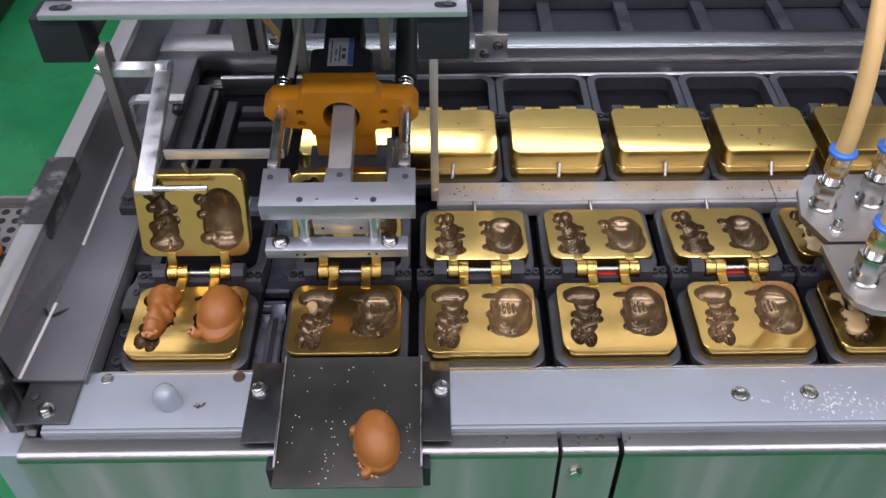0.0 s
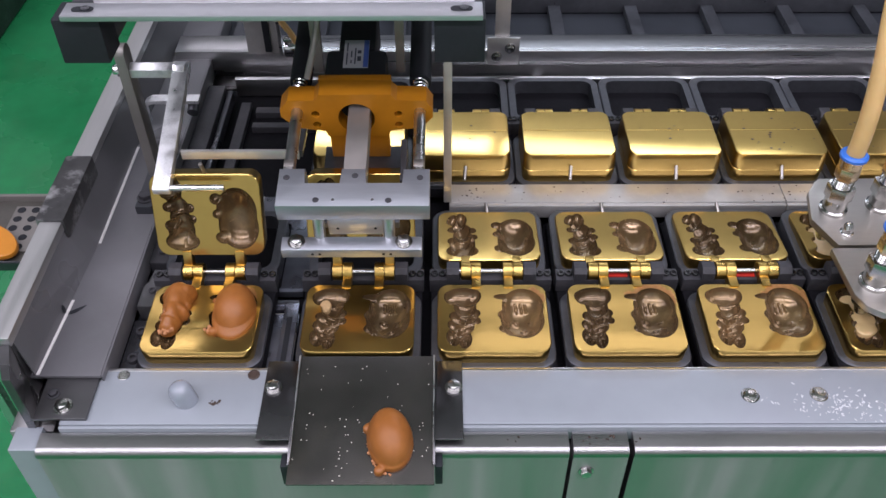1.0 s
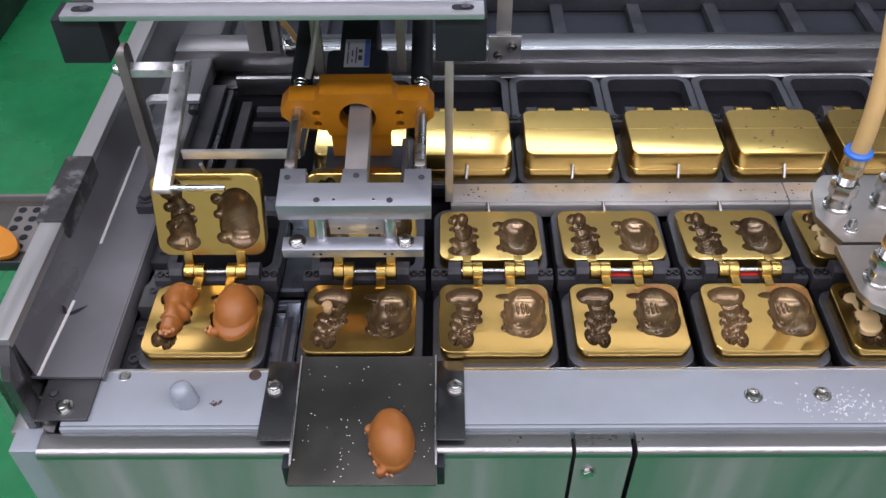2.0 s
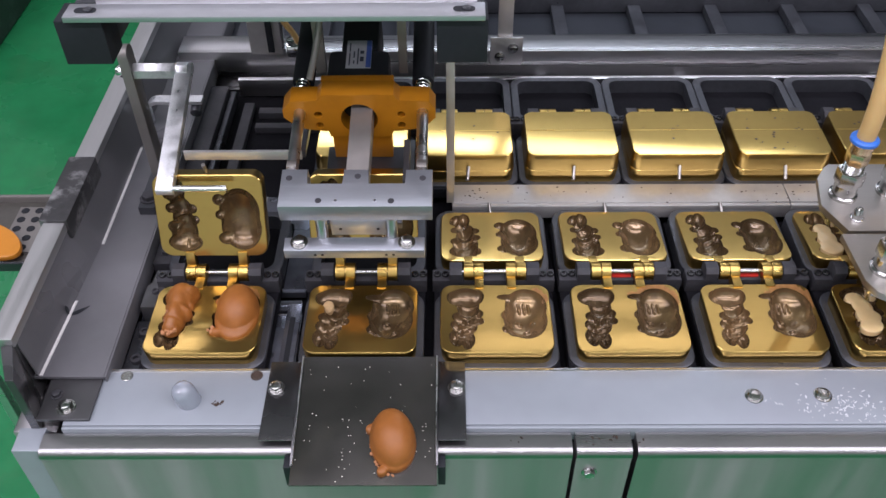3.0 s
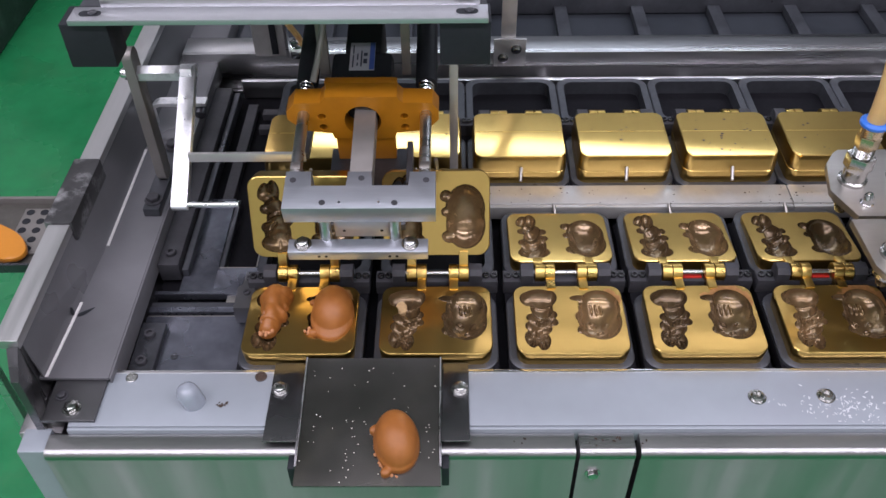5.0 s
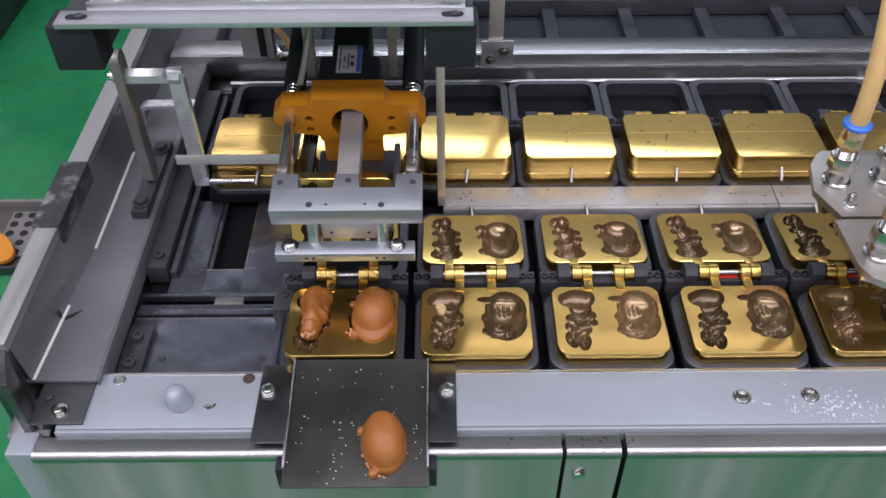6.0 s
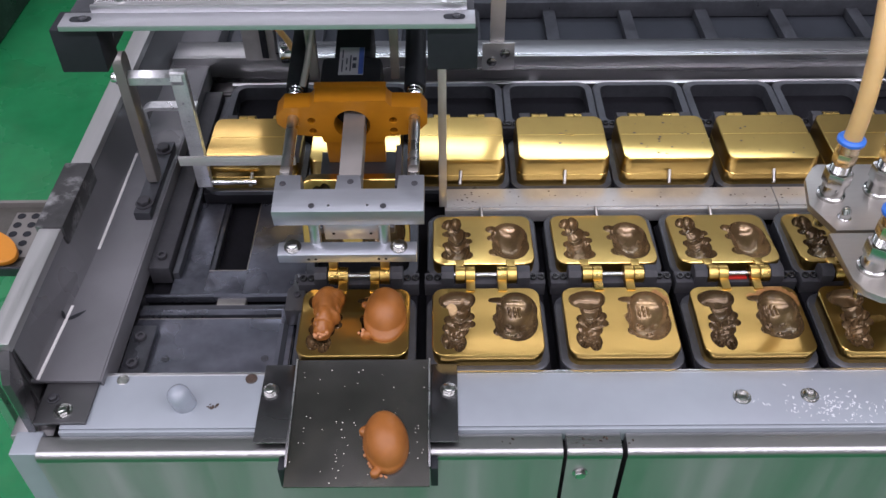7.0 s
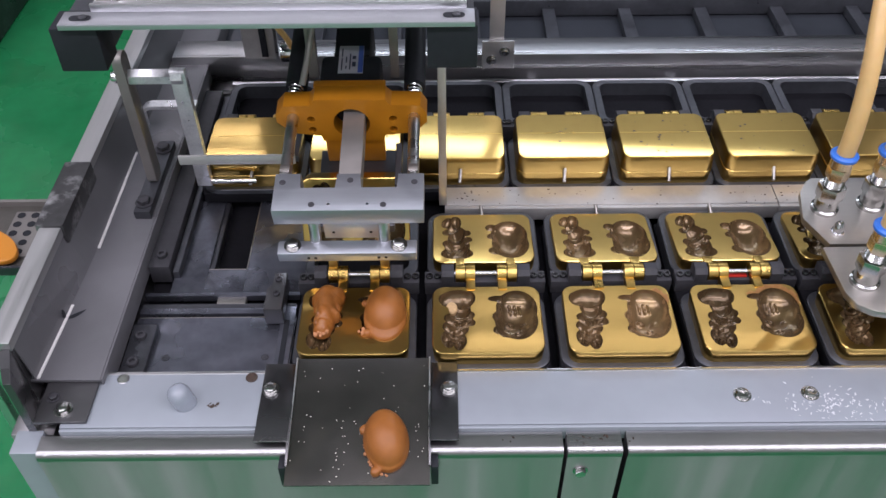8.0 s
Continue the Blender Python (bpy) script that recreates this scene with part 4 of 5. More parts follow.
# flat near-black floor stands in for the slots' shaded depth
part("slot_floor", box(-0.2850, 0.86, -0.0060, 0.46, -0.0600, -0.0480, 0.0), RECESS_BLACK, bed)
part("guide_bar", box(-0.2850, -0.1450, 0.0810, 0.0880, -0.0420, -0.0350, 0.0006), PLATE_STEEL, bed)
part("guide_bar", box(-0.2850, -0.1350, 0.0895, 0.0955, -0.0440, -0.0370, 0.0006), DARK_STEEL, bed)
part("guide_bar", box(-0.2850, -0.1320, 0.1035, 0.1080, -0.0420, -0.0340, 0.0006), PLATE_STEEL, bed)
part("bridge_piece", box(-0.2130, -0.1850, 0.0950, 0.1040, -0.0430, -0.0365, 0.0004), BRIGHT_BAR, bed)
for x0, x1, y0, y1 in ((-0.2620, -0.2290, 0.1080, 0.2480), (-0.1900, -0.1080, 0.1080, 0.2480), (-0.2290, -0.1900, 0.1080, 0.1420)):
    part("rear_plate", box(x0, x1, y0, y1, -0.0420, -0.0360, 0.0005), PLATE_STEEL, bed)
# thin brighter strips along some of the plate edges
for x0, x1, y0, y1 in ((-0.1908, -0.1897, 0.1425, 0.2480), (-0.2288, -0.1910, 0.1412, 0.1422), (-0.2840, -0.1330, 0.0762, 0.0769), (-0.2620, -0.1320, 0.1082, 0.1092)):
    part("worn_edge", box(x0, x1, y0, y1, -0.0362, -0.0356, 0.0), BRIGHT_BAR, bed, "bright thin strip along the plate edge")
part("slot_liner", box(-0.2290, -0.2240, 0.1330, 0.2480, -0.0520, -0.0380, 0.0004), DARK_STEEL, bed)
part("lane_plate", box(-0.1290, -0.1245, 0.0000, 0.0880, -0.0420, -0.0360, 0.0004), PLATE_STEEL, bed)
part("lane_plate", box(-0.1465, -0.1330, 0.0000, 0.0880, -0.0420, -0.0330, 0.0006), PLATE_STEEL, bed)
part("lane_slot", box(-0.1425, -0.1375, 0.0150, 0.0700, -0.0329, -0.0326, 0.0), BLACK, bed)
part("side_rail", box(-0.2850, -0.2640, 0.1300, 0.4400, -0.0420, -0.0200, 0.0012), BLACK_METAL, bed)
part("side_rail", box(-0.2620, -0.2555, 0.1300, 0.4400, -0.0420, -0.0270, 0.0012), DARK_STEEL, bed)
part("side_block", box(-0.2850, -0.2620, 0.0030, 0.0640, -0.0420, -0.0300, 0.002), DARK_STEEL, bed)
for x, y in ((-0.2740, 0.0480), (-0.2740, 0.0160), (-0.2740, 0.1460)):
    socket_screw(x, y, -0.0300 if y < 0.1 else -0.0200, 0.0052, BLACK_METAL, bed)
for x, y in ((-0.2480, 0.0270), (-0.1560, 0.0270)):
    bm = revolve([(0.0036, 0), (0.0036, 0.0005), (0.0026, 0.0006), (0.0022, 0.0002)], 18)
    part("dowel", bm, DARK_STEEL, bed, at=pose(x, y, -0.0360))
# strips between the empty lane places behind
for x0, x1, y0, y1 in ((-0.2450, -0.2330, 0.2500, 0.4300), (-0.2250, -0.1500, 0.4080, 0.4200), (-0.2250, -0.1500, 0.3780, 0.3880)):
    part("rear_strip", box(x0, x1, y0, y1, -0.0470, -0.0380, 0.0006), BLACK_METAL, bed)

pusher_dog = thing("pusher_dog", "black steel pusher block with two cap screws", "pusher")
part("dog_body", prism([(-0.0170, 0.0650), (0.0, 0.0650), (0.0, 0.1130), (-0.0120, 0.1130), (-0.0120, 0.0960), (-0.0170, 0.0920)], -0.0330, -0.0120, 0.0008), SIDE_SHEET, pusher_dog)
for y in (0.0840, 0.1030):
    socket_screw(-0.0070, y, -0.0121, 0.0034, BLACK_METAL, pusher_dog)
part("dog_stem", box(-0.0160, -0.0010, 0.0700, 0.0950, -0.0450, -0.0330, 0.0006), BLACK_METAL, pusher_dog)

# lid opener: a post with a swinging arm
post = thing("opener_post", "dull steel post bolted to the ledge by its foot", "post")
part("foot_bar", box(-0.3070, -0.2900, 0.1850, 0.3050, -0.0050, 0.0050, 0.0012), DARK_STEEL, post)
bm = prism(round_rect(0.2290, 0.2480, 0.0040, 0.1600, 0.0090, 6), -0.3010, -0.2915, 0.0007)
bmesh.ops.transform(bm, matrix=Matrix(((0, 0, 1, 0), (1, 0, 0, 0), (0, 1, 0, 0), (0, 0, 0, 1))), verts=bm.verts)
part("upright", bm, POST_STEEL, post)
for y in (0.1990, 0.2890):
    bolt(-0.2985, y, 0.0050, 0.0068, BLACK_METAL, post)
part("axle_sleeve", rod((-0.2920, 0.2385, 0.1320), (-0.2500, 0.2385, 0.1320), 0.0082, None, 6, None, 0.0006), ZINC, post)
part("axle_nut", revolve([(0.0030, 0), (0.0060, 0.002), (0.0064, 0.006), (0.0050, 0.010), (0.0026, 0.011)], 18, None, pose(-0.2985, 0.2385, 0.1320, 0, -90, 0)), CHROME, post)

ARM_PIVOT = (-0.2500, 0.2385, 0.1320)
arm = thing("swing_lever", "galvanised swing arm with a round lifting pin", "lever arm", at=pose(*ARM_PIVOT))
bm = prism(round_rect(-0.0045, 0.0045, -0.1360, 0.0085, 0.0030, 4), -0.0015, 0.0135, 0.0007)
bmesh.ops.transform(bm, matrix=Matrix(((0, 0, 1, 0), (1, 0, 0, 0), (0, 1, 0, 0), (0, 0, 0, 1))), verts=bm.verts)
part("link_bar", bm, ZINC, arm)
part("clamp_head", rod((-0.0010, 0, 0), (0.0105, 0, 0), 0.0078, None, 8, None, 0.0006), ZINC, arm)
part("lifting_pin", rod((0.0, 0, -0.1310), (0.0610, 0, -0.1310), 0.0031, None, 18, None, 0.0006), CHROME, arm)

arc = [(-0.3340, -0.0050), *[(-0.3180 - 0.0160 * math.cos(radians(a)), 0.0130 + 0.0160 * math.sin(radians(a))) for a in range(0, 91, 15)], (-0.2680, 0.0290)]
inner = [(-0.2680, 0.0250), *[(-0.3180 - 0.0120 * math.cos(radians(a)), 0.0130 + 0.0120 * math.sin(radians(a))) for a in range(90, -1, -15)], (-0.3300, -0.0050)]
single("bent_bracket", slab([(x, 0.3360, z) for x, z in arc + inner], (0, 0.0130, 0)), ZINC, "bright bent steel strap behind the post", "bracket")
single("strap_bolt", rod((-0.2760, 0.3460, 0.0190), (-0.2760, 0.3330, 0.0150), 0.0064, None, 18, None, 0.001), DARK_STEEL, "dark bolt head under the bent strap", "bolt")
stop = thing("lid_stop", "flat bright steel stop strip behind the upright lids", "stop strip")
part("strip", box(-0.2320, -0.1250, 0.1480, 0.1510, 0.0950, 0.1045, 0.0006), ALU_DULL, stop)
part("stay", box(-0.1300, -0.1220, 0.1500, 0.2040, 0.0960, 0.1030, 0.0006), DARK_STEEL, stop)

# ---- the stripper unit: a motor unit that leans 10 degrees over the second mould ----
TILT = pose(0, 0.0560, 0.1270, 10, 0, 0)
unit = thing("stripper_unit", "inclined orange and aluminium motor unit over the moulds", "actuator", at=TILT)
blk = prism([(-0.1305, -0.0075), (-0.0055, -0.0075), (-0.0055, 0.0318), (-0.0275, 0.0318), (-0.0275, 0.0160), (-0.0585, 0.0160), (-0.0585, 0.0322), (-0.0790, 0.0322), (-0.0790, 0.0160), (-0.1090, 0.0160), (-0.1090, 0.0325), (-0.1305, 0.0325)], -0.0182, 0.0, 0.0007)
head = part("head_block", blk, ALU, unit)
for x, y in ((-0.1238, 0.0227), (-0.0135, 0.0222), (-0.0672, 0.0245), (-0.0979, -0.0012), (-0.0389, -0.0018)):
    bm = revolve([(0.0027, 0.0002), (0.0026, 0.0005), (0.0019, 0.0006), (0.0017, 0.0003)], 16)
    part("tapped_hole", bm, BLACK_METAL, head, at=pose(x, y, 0.0))
for x in (-0.0840, -0.0520):
    part("dowel", revolve([(0.0011, 0), (0.0011, 0.0006)], 10), CHROME, head, at=pose(x, -0.0012, 0.0))
low_bar = part("clamp_bar", box(-0.1300, -0.0124, -0.0222, -0.0084, -0.0510, -0.0400, 0.0007), ALU, unit)
for x in (-0.1175, -0.0275):
    bolt(x, -0.0140, -0.0400, 0.0054, NUT, low_bar)
for x in (-0.1040, -0.0980, -0.0445, -0.0385):
    part("pin_hole", revolve([(0.0013, 0), (0.0013, 0.0004), (0.0008, 0.0005)], 10, None, pose(x, -0.0222, -0.0460, 90, 0, 0)), BLACK, low_bar)
for x in (-0.0985, -0.0400):
    part("column", rod((x, 0.0000, -0.0182), (x, -0.0080, -0.0480), 0.0050, None, 20), STEEL, unit)
    part("column_boss", rod((x, -0.0010, -0.0205), (x, -0.0006, -0.0182), 0.0072, None, 20), STEEL, unit)
part("wiper_plate", box(-0.0930, -0.0450, 0.0060, 0.0090, -0.0560, -0.0182, 0.0005), SHIELD, unit)
stay = part("stay_plate", box(-0.0905, -0.0455, 0.0020, 0.0050, -0.0500, -0.0188, 0.0004), SHIELD, unit)
for x in (-0.0840, -0.0520):
    part("pin_hole", revolve([(0.0013, 0), (0.0013, 0.0004), (0.0008, 0.0005)], 10, None, pose(x, 0.0019, -0.0420, 90, 0, 0)), BLACK, stay)
for x in (-0.1240, -0.0150):
    part("guide_rod", rod((x, 0.0300, -0.0080), (x, 0.1350, -0.0080), 0.0051, None, 24), STEEL, unit)
    part("rod_flat", box(x - 0.0042, x + 0.0042, 0.0370, 0.0450, -0.0045, -0.0024, 0.0004), BRIGHT_BAR, unit)
    part("sleeve", rod((x, 0.1420, -0.0080), (x, 0.2600, -0.0080), 0.0100, None, 24, None, 0.001), BLACK, unit)
    helix = [(x + 0.0066 * math.cos(a * 0.6), 0.1270 + 0.00042 * a, -0.0080 + 0.0066 * math.sin(a * 0.6)) for a in range(0, 46)]
    part("spring", tube(helix, 0.0009, 6), CHROME, unit)
part("push_bar", box(-0.0780, -0.0590, 0.0300, 0.1250, -0.0230, -0.0040, 0.0008), POST_STEEL, unit)


def orange_plate():
    bm = bmesh.new()
    pts = [(-0.1270, -0.0280), (-0.1150, -0.0300), (-0.1010, -0.0320), (-0.0995, -0.0390), (-0.0440, -0.0390), (-0.0420, -0.0320), (-0.0280, -0.0300), (-0.0140, -0.0280), (-0.0036, -0.0150), (-0.0034, -0.0050), (-0.0090, 0.0050),
           (-0.0350, 0.0062), (-0.0385, 0.0100), (-0.0400, 0.0130), (-0.1030, 0.0130), (-0.1045, 0.0100), (-0.1080, 0.0062), (-0.1310, 0.0055), (-0.1390, -0.0050), (-0.1392, -0.0140)]
    hole = [(-0.0718 + 0.0164 * math.cos(2 * math.pi * k / 40), -0.0165 + 0.0182 * math.sin(2 * math.pi * k / 40)) for k in range(40)]
    small = [[(x + 0.0038 * math.cos(2 * math.pi * k / 16), z + 0.0038 * math.sin(2 * math.pi * k / 16)) for k in range(16)] for x in (-0.1080, -0.0342) for z in (-0.0108, -0.0242)]
    loops, edges = [], []
    for p in (pts, hole, *small):
        loop = [bm.verts.new((x, 0.1057, z)) for x, z in p]
        loops.append(loop)
        edges += [bm.edges.new((loop[k], loop[(k + 1) % len(loop)])) for k in range(len(loop))]
    bmesh.ops.triangle_fill(bm, use_beauty=True, use_dissolve=False, edges=edges)
    back = [[bm.verts.new((v.co.x, 0.1240, v.co.z)) for v in loop] for loop in loops]
    for a, b in zip(loops, back):
        sheet(bm, [a, b])
    more = [e for loop in back for e in [bm.edges.get((loop[k], loop[(k + 1) % len(loop)])) for k in range(len(loop))]]
    bmesh.ops.triangle_fill(bm, use_beauty=True, use_dissolve=False, edges=more)
    return bm


part("orange_plate", orange_plate(), ORANGE, unit, "orange anodised guide plate with bores")
part("orange_flange", box(-0.1048, -0.0402, 0.1242, 0.1310, -0.0390, 0.0131, 0.0010), ORANGE, unit, "orange anodised motor flange")
part("orange_tongue", box(-0.0985, -0.0440, 0.1080, 0.1180, -0.0700, -0.0392, 0.0010), ORANGE, unit, "orange anodised lower tongue")
part("bore_liner", box(-0.0930, -0.0510, 0.1225, 0.1241, -0.0370, 0.0040, 0.0), BLACK, unit)
motor = part("motor_body", box(-0.1010, -0.0450, 0.1315, 0.1700, -0.0400, 0.0080, 0.0055), BLACK, unit)
part("motor_neck", box(-0.0900, -0.0560, 0.1700, 0.2300, -0.0380, 0.0076, 0.004), BLACK, motor)
sticker = part("rating_label", box(-0.0845, -0.0618, 0.1445, 0.1810, 0.0083, 0.0087, 0.0), STICKER, motor, "white and blue rating label")
part("label_band", box(-0.0665, -0.0620, 0.1450, 0.1805, 0.0089, 0.0091, 0.0), INK_BLUE, motor)
for x, y0, y1 in ((-0.0820, 0.1480, 0.1640), (-0.0820, 0.1660, 0.1770), (-0.0780, 0.1500, 0.1540), (-0.0780, 0.1580, 0.1660), (-0.0745, 0.1490, 0.1700)):
    part("label_bar", box(x, x + 0.0012, y0, y1, 0.0089, 0.0091, 0.0), INK, motor)
for y0, y1 in ((0.1530, 0.1590), (0.1630, 0.1670)):
    part("label_block", box(-0.0720, -0.0686, y0, y1, 0.0089, 0.0091, 0.0), INK, motor)
# added plate: darkens the gap below the tongue and blocks its reflection
part("under_plate", box(-0.1060, -0.0340, 0.0300, 0.1220, -0.0790, -0.0703, 0.0008), DARK_STEEL, unit)
part("side_stay", box(-0.0330, -0.0275, 0.0550, 0.1050, -0.0660, -0.0420, 0.0008), BLACK_METAL, unit)

# carrier beam over the unit
beam = thing("carrier_beam", "bright aluminium beam with slotted ends and black end blocks", "beam")
part("front_bar", box(-0.2830, 0.0360, 0.1120, 0.1330, 0.2555, 0.2600, 0.0006), BEAM_ALU, beam)
# the sheet's unseen rear is lengthened to shade the unit below
part("cover_sheet", box(-0.2620, 0.0300, 0.1335, 0.4600, 0.2560, 0.2640, 0.0008), STEEL, beam)
part("fold_lip", box(-0.2620, 0.0300, 0.1315, 0.1345, 0.2600, 0.2665, 0.0005), STEEL, beam)
for x in (-0.2680, 0.0200):
    part("slot", prism(round_rect(x - 0.0085, x + 0.0085, 0.1185, 0.1265, 0.0038, 4), 0.2601, 0.2604, 0.0), BLACK, beam)
    part("slot_bolt", revolve([(0.0036, 0), (0.0036, 0.0012), (0.0022, 0.0014)], 14, None, pose(x + 0.002, 0.1225, 0.2602)), DARK_STEEL, beam)
for x in (-0.2420, -0.1150, 0.0120):
    part("cover_screw", revolve([(0.0045, 0), (0.0042, 0.0016), (0.0026, 0.0024), (0.0022, 0.0012)], 18, None, pose(x, 0.1450, 0.2640)), CHROME, beam)
for x0, x1 in ((-0.2925, -0.2560), (-0.0010, 0.0385)):
    part("end_block", box(x0, x1, 0.1160, 0.1450, 0.2165, 0.2545, 0.0012), BLACK, beam)
    part("arm_tube", box(x0 + 0.004, x1 - 0.002, 0.1450, 0.4500, 0.2190, 0.2500, 0.001), DARK_STEEL, beam)
for x0, x1 in ((-0.0370, -0.0290), (-0.1120, -0.1030)):
    part("hanger", box(x0, x1, 0.2050, 0.2120, 0.1500, 0.2500, 0.0006), POST_STEEL, beam)
part("wire", tube(curve_points([(-0.1040, 0.180, 0.250), (-0.1000, 0.185, 0.225), (-0.1050, 0.175, 0.195), (-0.1120, 0.165, 0.170)], 8), 0.0030, 10), POST_STEEL, beam)
part("drop_strip", box(0.0060, 0.0140, 0.2080, 0.2105, -0.0100, 0.2500, 0.0004), ALU_DULL, beam)

# ---- lanes behind ----
mid = thing("middle_rail", "dull aluminium rail between the two mould lanes", "machine rail")
for x0, x1 in ((0.0120, 0.3640), (0.3650, 0.86)):
    part("rail_length", box(x0, x1, 0.2110, 0.2400, -0.0300, -0.0125, 0.0008), ALU_DULL, mid)
    part("front_lip", box(x0, x1, 0.2060, 0.2108, -0.0300, -0.0137, 0.0008), ALU_DULL, mid)
specks = bmesh.new()
for k in range(60):
    x, y = random.uniform(0.02, 0.42), random.uniform(0.209, 0.237)
    bmesh.ops.create_icosphere(specks, subdivisions=1, radius=random.uniform(0.0003, 0.0010), matrix=Matrix.Translation((x, y, -0.0124)) @ Matrix.Diagonal((1.5, 1, 0.4, 1)))
single("specks", specks, SOIL, "dark batter specks on the middle rail", "specks", "", "stuff")
single("back_rail", box(-0.2550, 0.86, 0.4530, 0.4600, -0.0440, -0.0200, 0.0008), STEEL, "thin bright steel rail behind the return lane", "machine rail")
back_beam = thing("back_beam", "folded stainless beam along the back of the machine", "beam")
part("upright_face", box(-0.3300, 0.86, 0.4760, 0.4800, -0.0480, 0.0060, 0.0012), STEEL, back_beam)
part("top_flange", box(-0.3300, 0.86, 0.4800, 0.5150, 0.0020, 0.0060, 0.0012), STEEL, back_beam)
part("lower_lip", box(-0.3300, 0.86, 0.4690, 0.4760, -0.0480, -0.0440, 0.0008), STEEL, back_beam)
for x in (-0.11, 0.12, 0.30, 0.55):
    part("stand_off", box(x, x + 0.012, 0.4610, 0.4690, -0.0470, -0.0350, 0.0005), STEEL, back_beam)
grill = thing("oven_deck", "dark oven deck behind with grey cross bars", "oven deck")
part("deck_floor", box(-0.3300, 0.86, 0.5160, 0.86, -0.0400, -0.0300, 0.0), HOOD, grill)
for k in range(-3, 9):
    part("cross_bar", box(0.045 + 0.106 * k, 0.062 + 0.106 * k, 0.5160, 0.6300, -0.0280, -0.0160, 0.0008), RIM, grill)
part("far_rail", box(-0.3300, 0.86, 0.6300, 0.6480, -0.0280, -0.0040, 0.0012), RIM, grill)
part("hood_back", box(-0.3300, 0.86, 0.8500, 0.8600, -0.0280, 0.5000, 0.0012), HOOD, grill)
rear_post = thing("rear_post", "grey sheet-metal post with a black slot", "post")
part("web", box(-0.2360, -0.1960, 0.4700, 0.4740, 0.0065, 0.2150, 0.0008), ALU_DULL, rear_post)
part("slot_strip", box(-0.2140, -0.2060, 0.4680, 0.4700, 0.0100, 0.2100, 0.0004), BLACK, rear_post)
part("edge", box(-0.1960, -0.1920, 0.4650, 0.4740, 0.0065, 0.2150, 0.0006), STEEL, rear_post)
roller = thing("chrome_roller", "chromed cylinder with a tan cable behind the unit", "cylinder")
part("barrel", rod((-0.1780, 0.4150, 0.0500), (-0.1480, 0.4150, 0.0500), 0.0120, None, 24, None, 0.002), CHROME, roller)
part("neck", rod((-0.1630, 0.4150, 0.0500), (-0.1630, 0.4150, -0.0200), 0.0060, None, 16), CHROME, roller)
part("cable", tube(curve_points([(-0.1850, 0.400, 0.130), (-0.1780, 0.402, 0.095), (-0.1680, 0.404, 0.075), (-0.1640, 0.410, 0.058)], 8), 0.0036, 10), HOSE, roller)
bracket3 = thing("rear_bracket", "greyish steel bracket with two bolts behind the beam", "bracket")
part("stem", box(0.0690, 0.0870, 0.4700, 0.4740, 0.0070, 0.2170, 0.0006), ALU_DULL, bracket3)
part("foot_plate", box(0.0600, 0.1000, 0.4665, 0.4699, -0.0080, 0.0300, 0.0006), SATIN, bracket3)
for x, z in ((0.0720, 0.0040), (0.0880, 0.0160)):
    bolt(0, 0, 0, 0.0048, NUT, bracket3, at=pose(x, 0.4664, z, 90, 0, 0))

# ---- the filling head ----
filler = thing("filling_head", "grey twin-plate filling head with hoses over the moulds", "filling head")


def fitting(x, y, z, parent, hose_ctrl=None):
    nut = part("union_nut", revolve([(0.0128, 0), (0.0128, 0.003), (0.0108, 0.004), (0.0106, 0.016), (0.0098, 0.017)], 28), NUT, parent, at=pose(x, y, z))
    part("hex", rod((0, 0, 0.0150), (0, 0, 0.0300), 0.0128, None, 6, None, 0.0010), NUT, nut)
    thread = [(0.0086, 0.030)]
    for k in range(5):
        thread += [(0.0092, 0.0305 + 0.0017 * k), (0.0083, 0.0314 + 0.0017 * k)]
    part("thread", revolve(thread, 24), NUT, nut)
    part("brass_hex", rod((0, 0, 0.0390), (0, 0, 0.0520), 0.0104, None, 6, None, 0.0010), FITTING, nut)
    part("brass_collar", revolve([(0.0092, 0.0520), (0.0100, 0.0530), (0.0100, 0.0610), (0.0092, 0.0620)], 24), FITTING, nut)
    part("blue_collar", revolve([(0.0110, 0.0620), (0.0124, 0.0630), (0.0124, 0.0655), (0.0105, 0.0672)], 28), BLUE, nut, "blue plastic release collar")
    if hose_ctrl:
        part("hose", tube(curve_points(hose_ctrl, 12), 0.0080, 18), HOSE, nut, "tan silicone hose")
    return nut


plate_back = part("back_plate", prism([(0.3690, 0.1800), (0.3580, 0.1640), (0.3500, 0.1260), (0.3530, 0.1180), (0.3640, 0.0905), (0.5600, 0.0905), (0.5600, 0.1850), (0.3750, 0.1850)], 0.0330, 0.0400, 0.0010), BRIGHT_BAR, filler)
plate_front = part("front_plate", prism([(0.3560, 0.0860), (0.3580, 0.0300), (0.3640, 0.0160), (0.3760, 0.0080), (0.3950, 0.0040), (0.5600, 0.0040), (0.5600, 0.0870), (0.3580, 0.0870)], 0.0330, 0.0400, 0.0010), BRIGHT_BAR, filler)
fitting(0.3735, 0.1390, 0.0400, plate_back, [(0, 0, 0.060), (0.0005, 0.0, 0.080), (0.0010, 0.004, 0.110), (0.0020, 0.016, 0.150), (0.0060, 0.040, 0.190), (0.0200, 0.080, 0.230)])
fitting(0.4190, 0.1440, 0.0400, plate_back, [(0, 0, 0.060), (0.0005, 0.0, 0.080), (0.0040, 0.004, 0.110), (0.0120, 0.020, 0.150), (0.0300, 0.060, 0.200)])
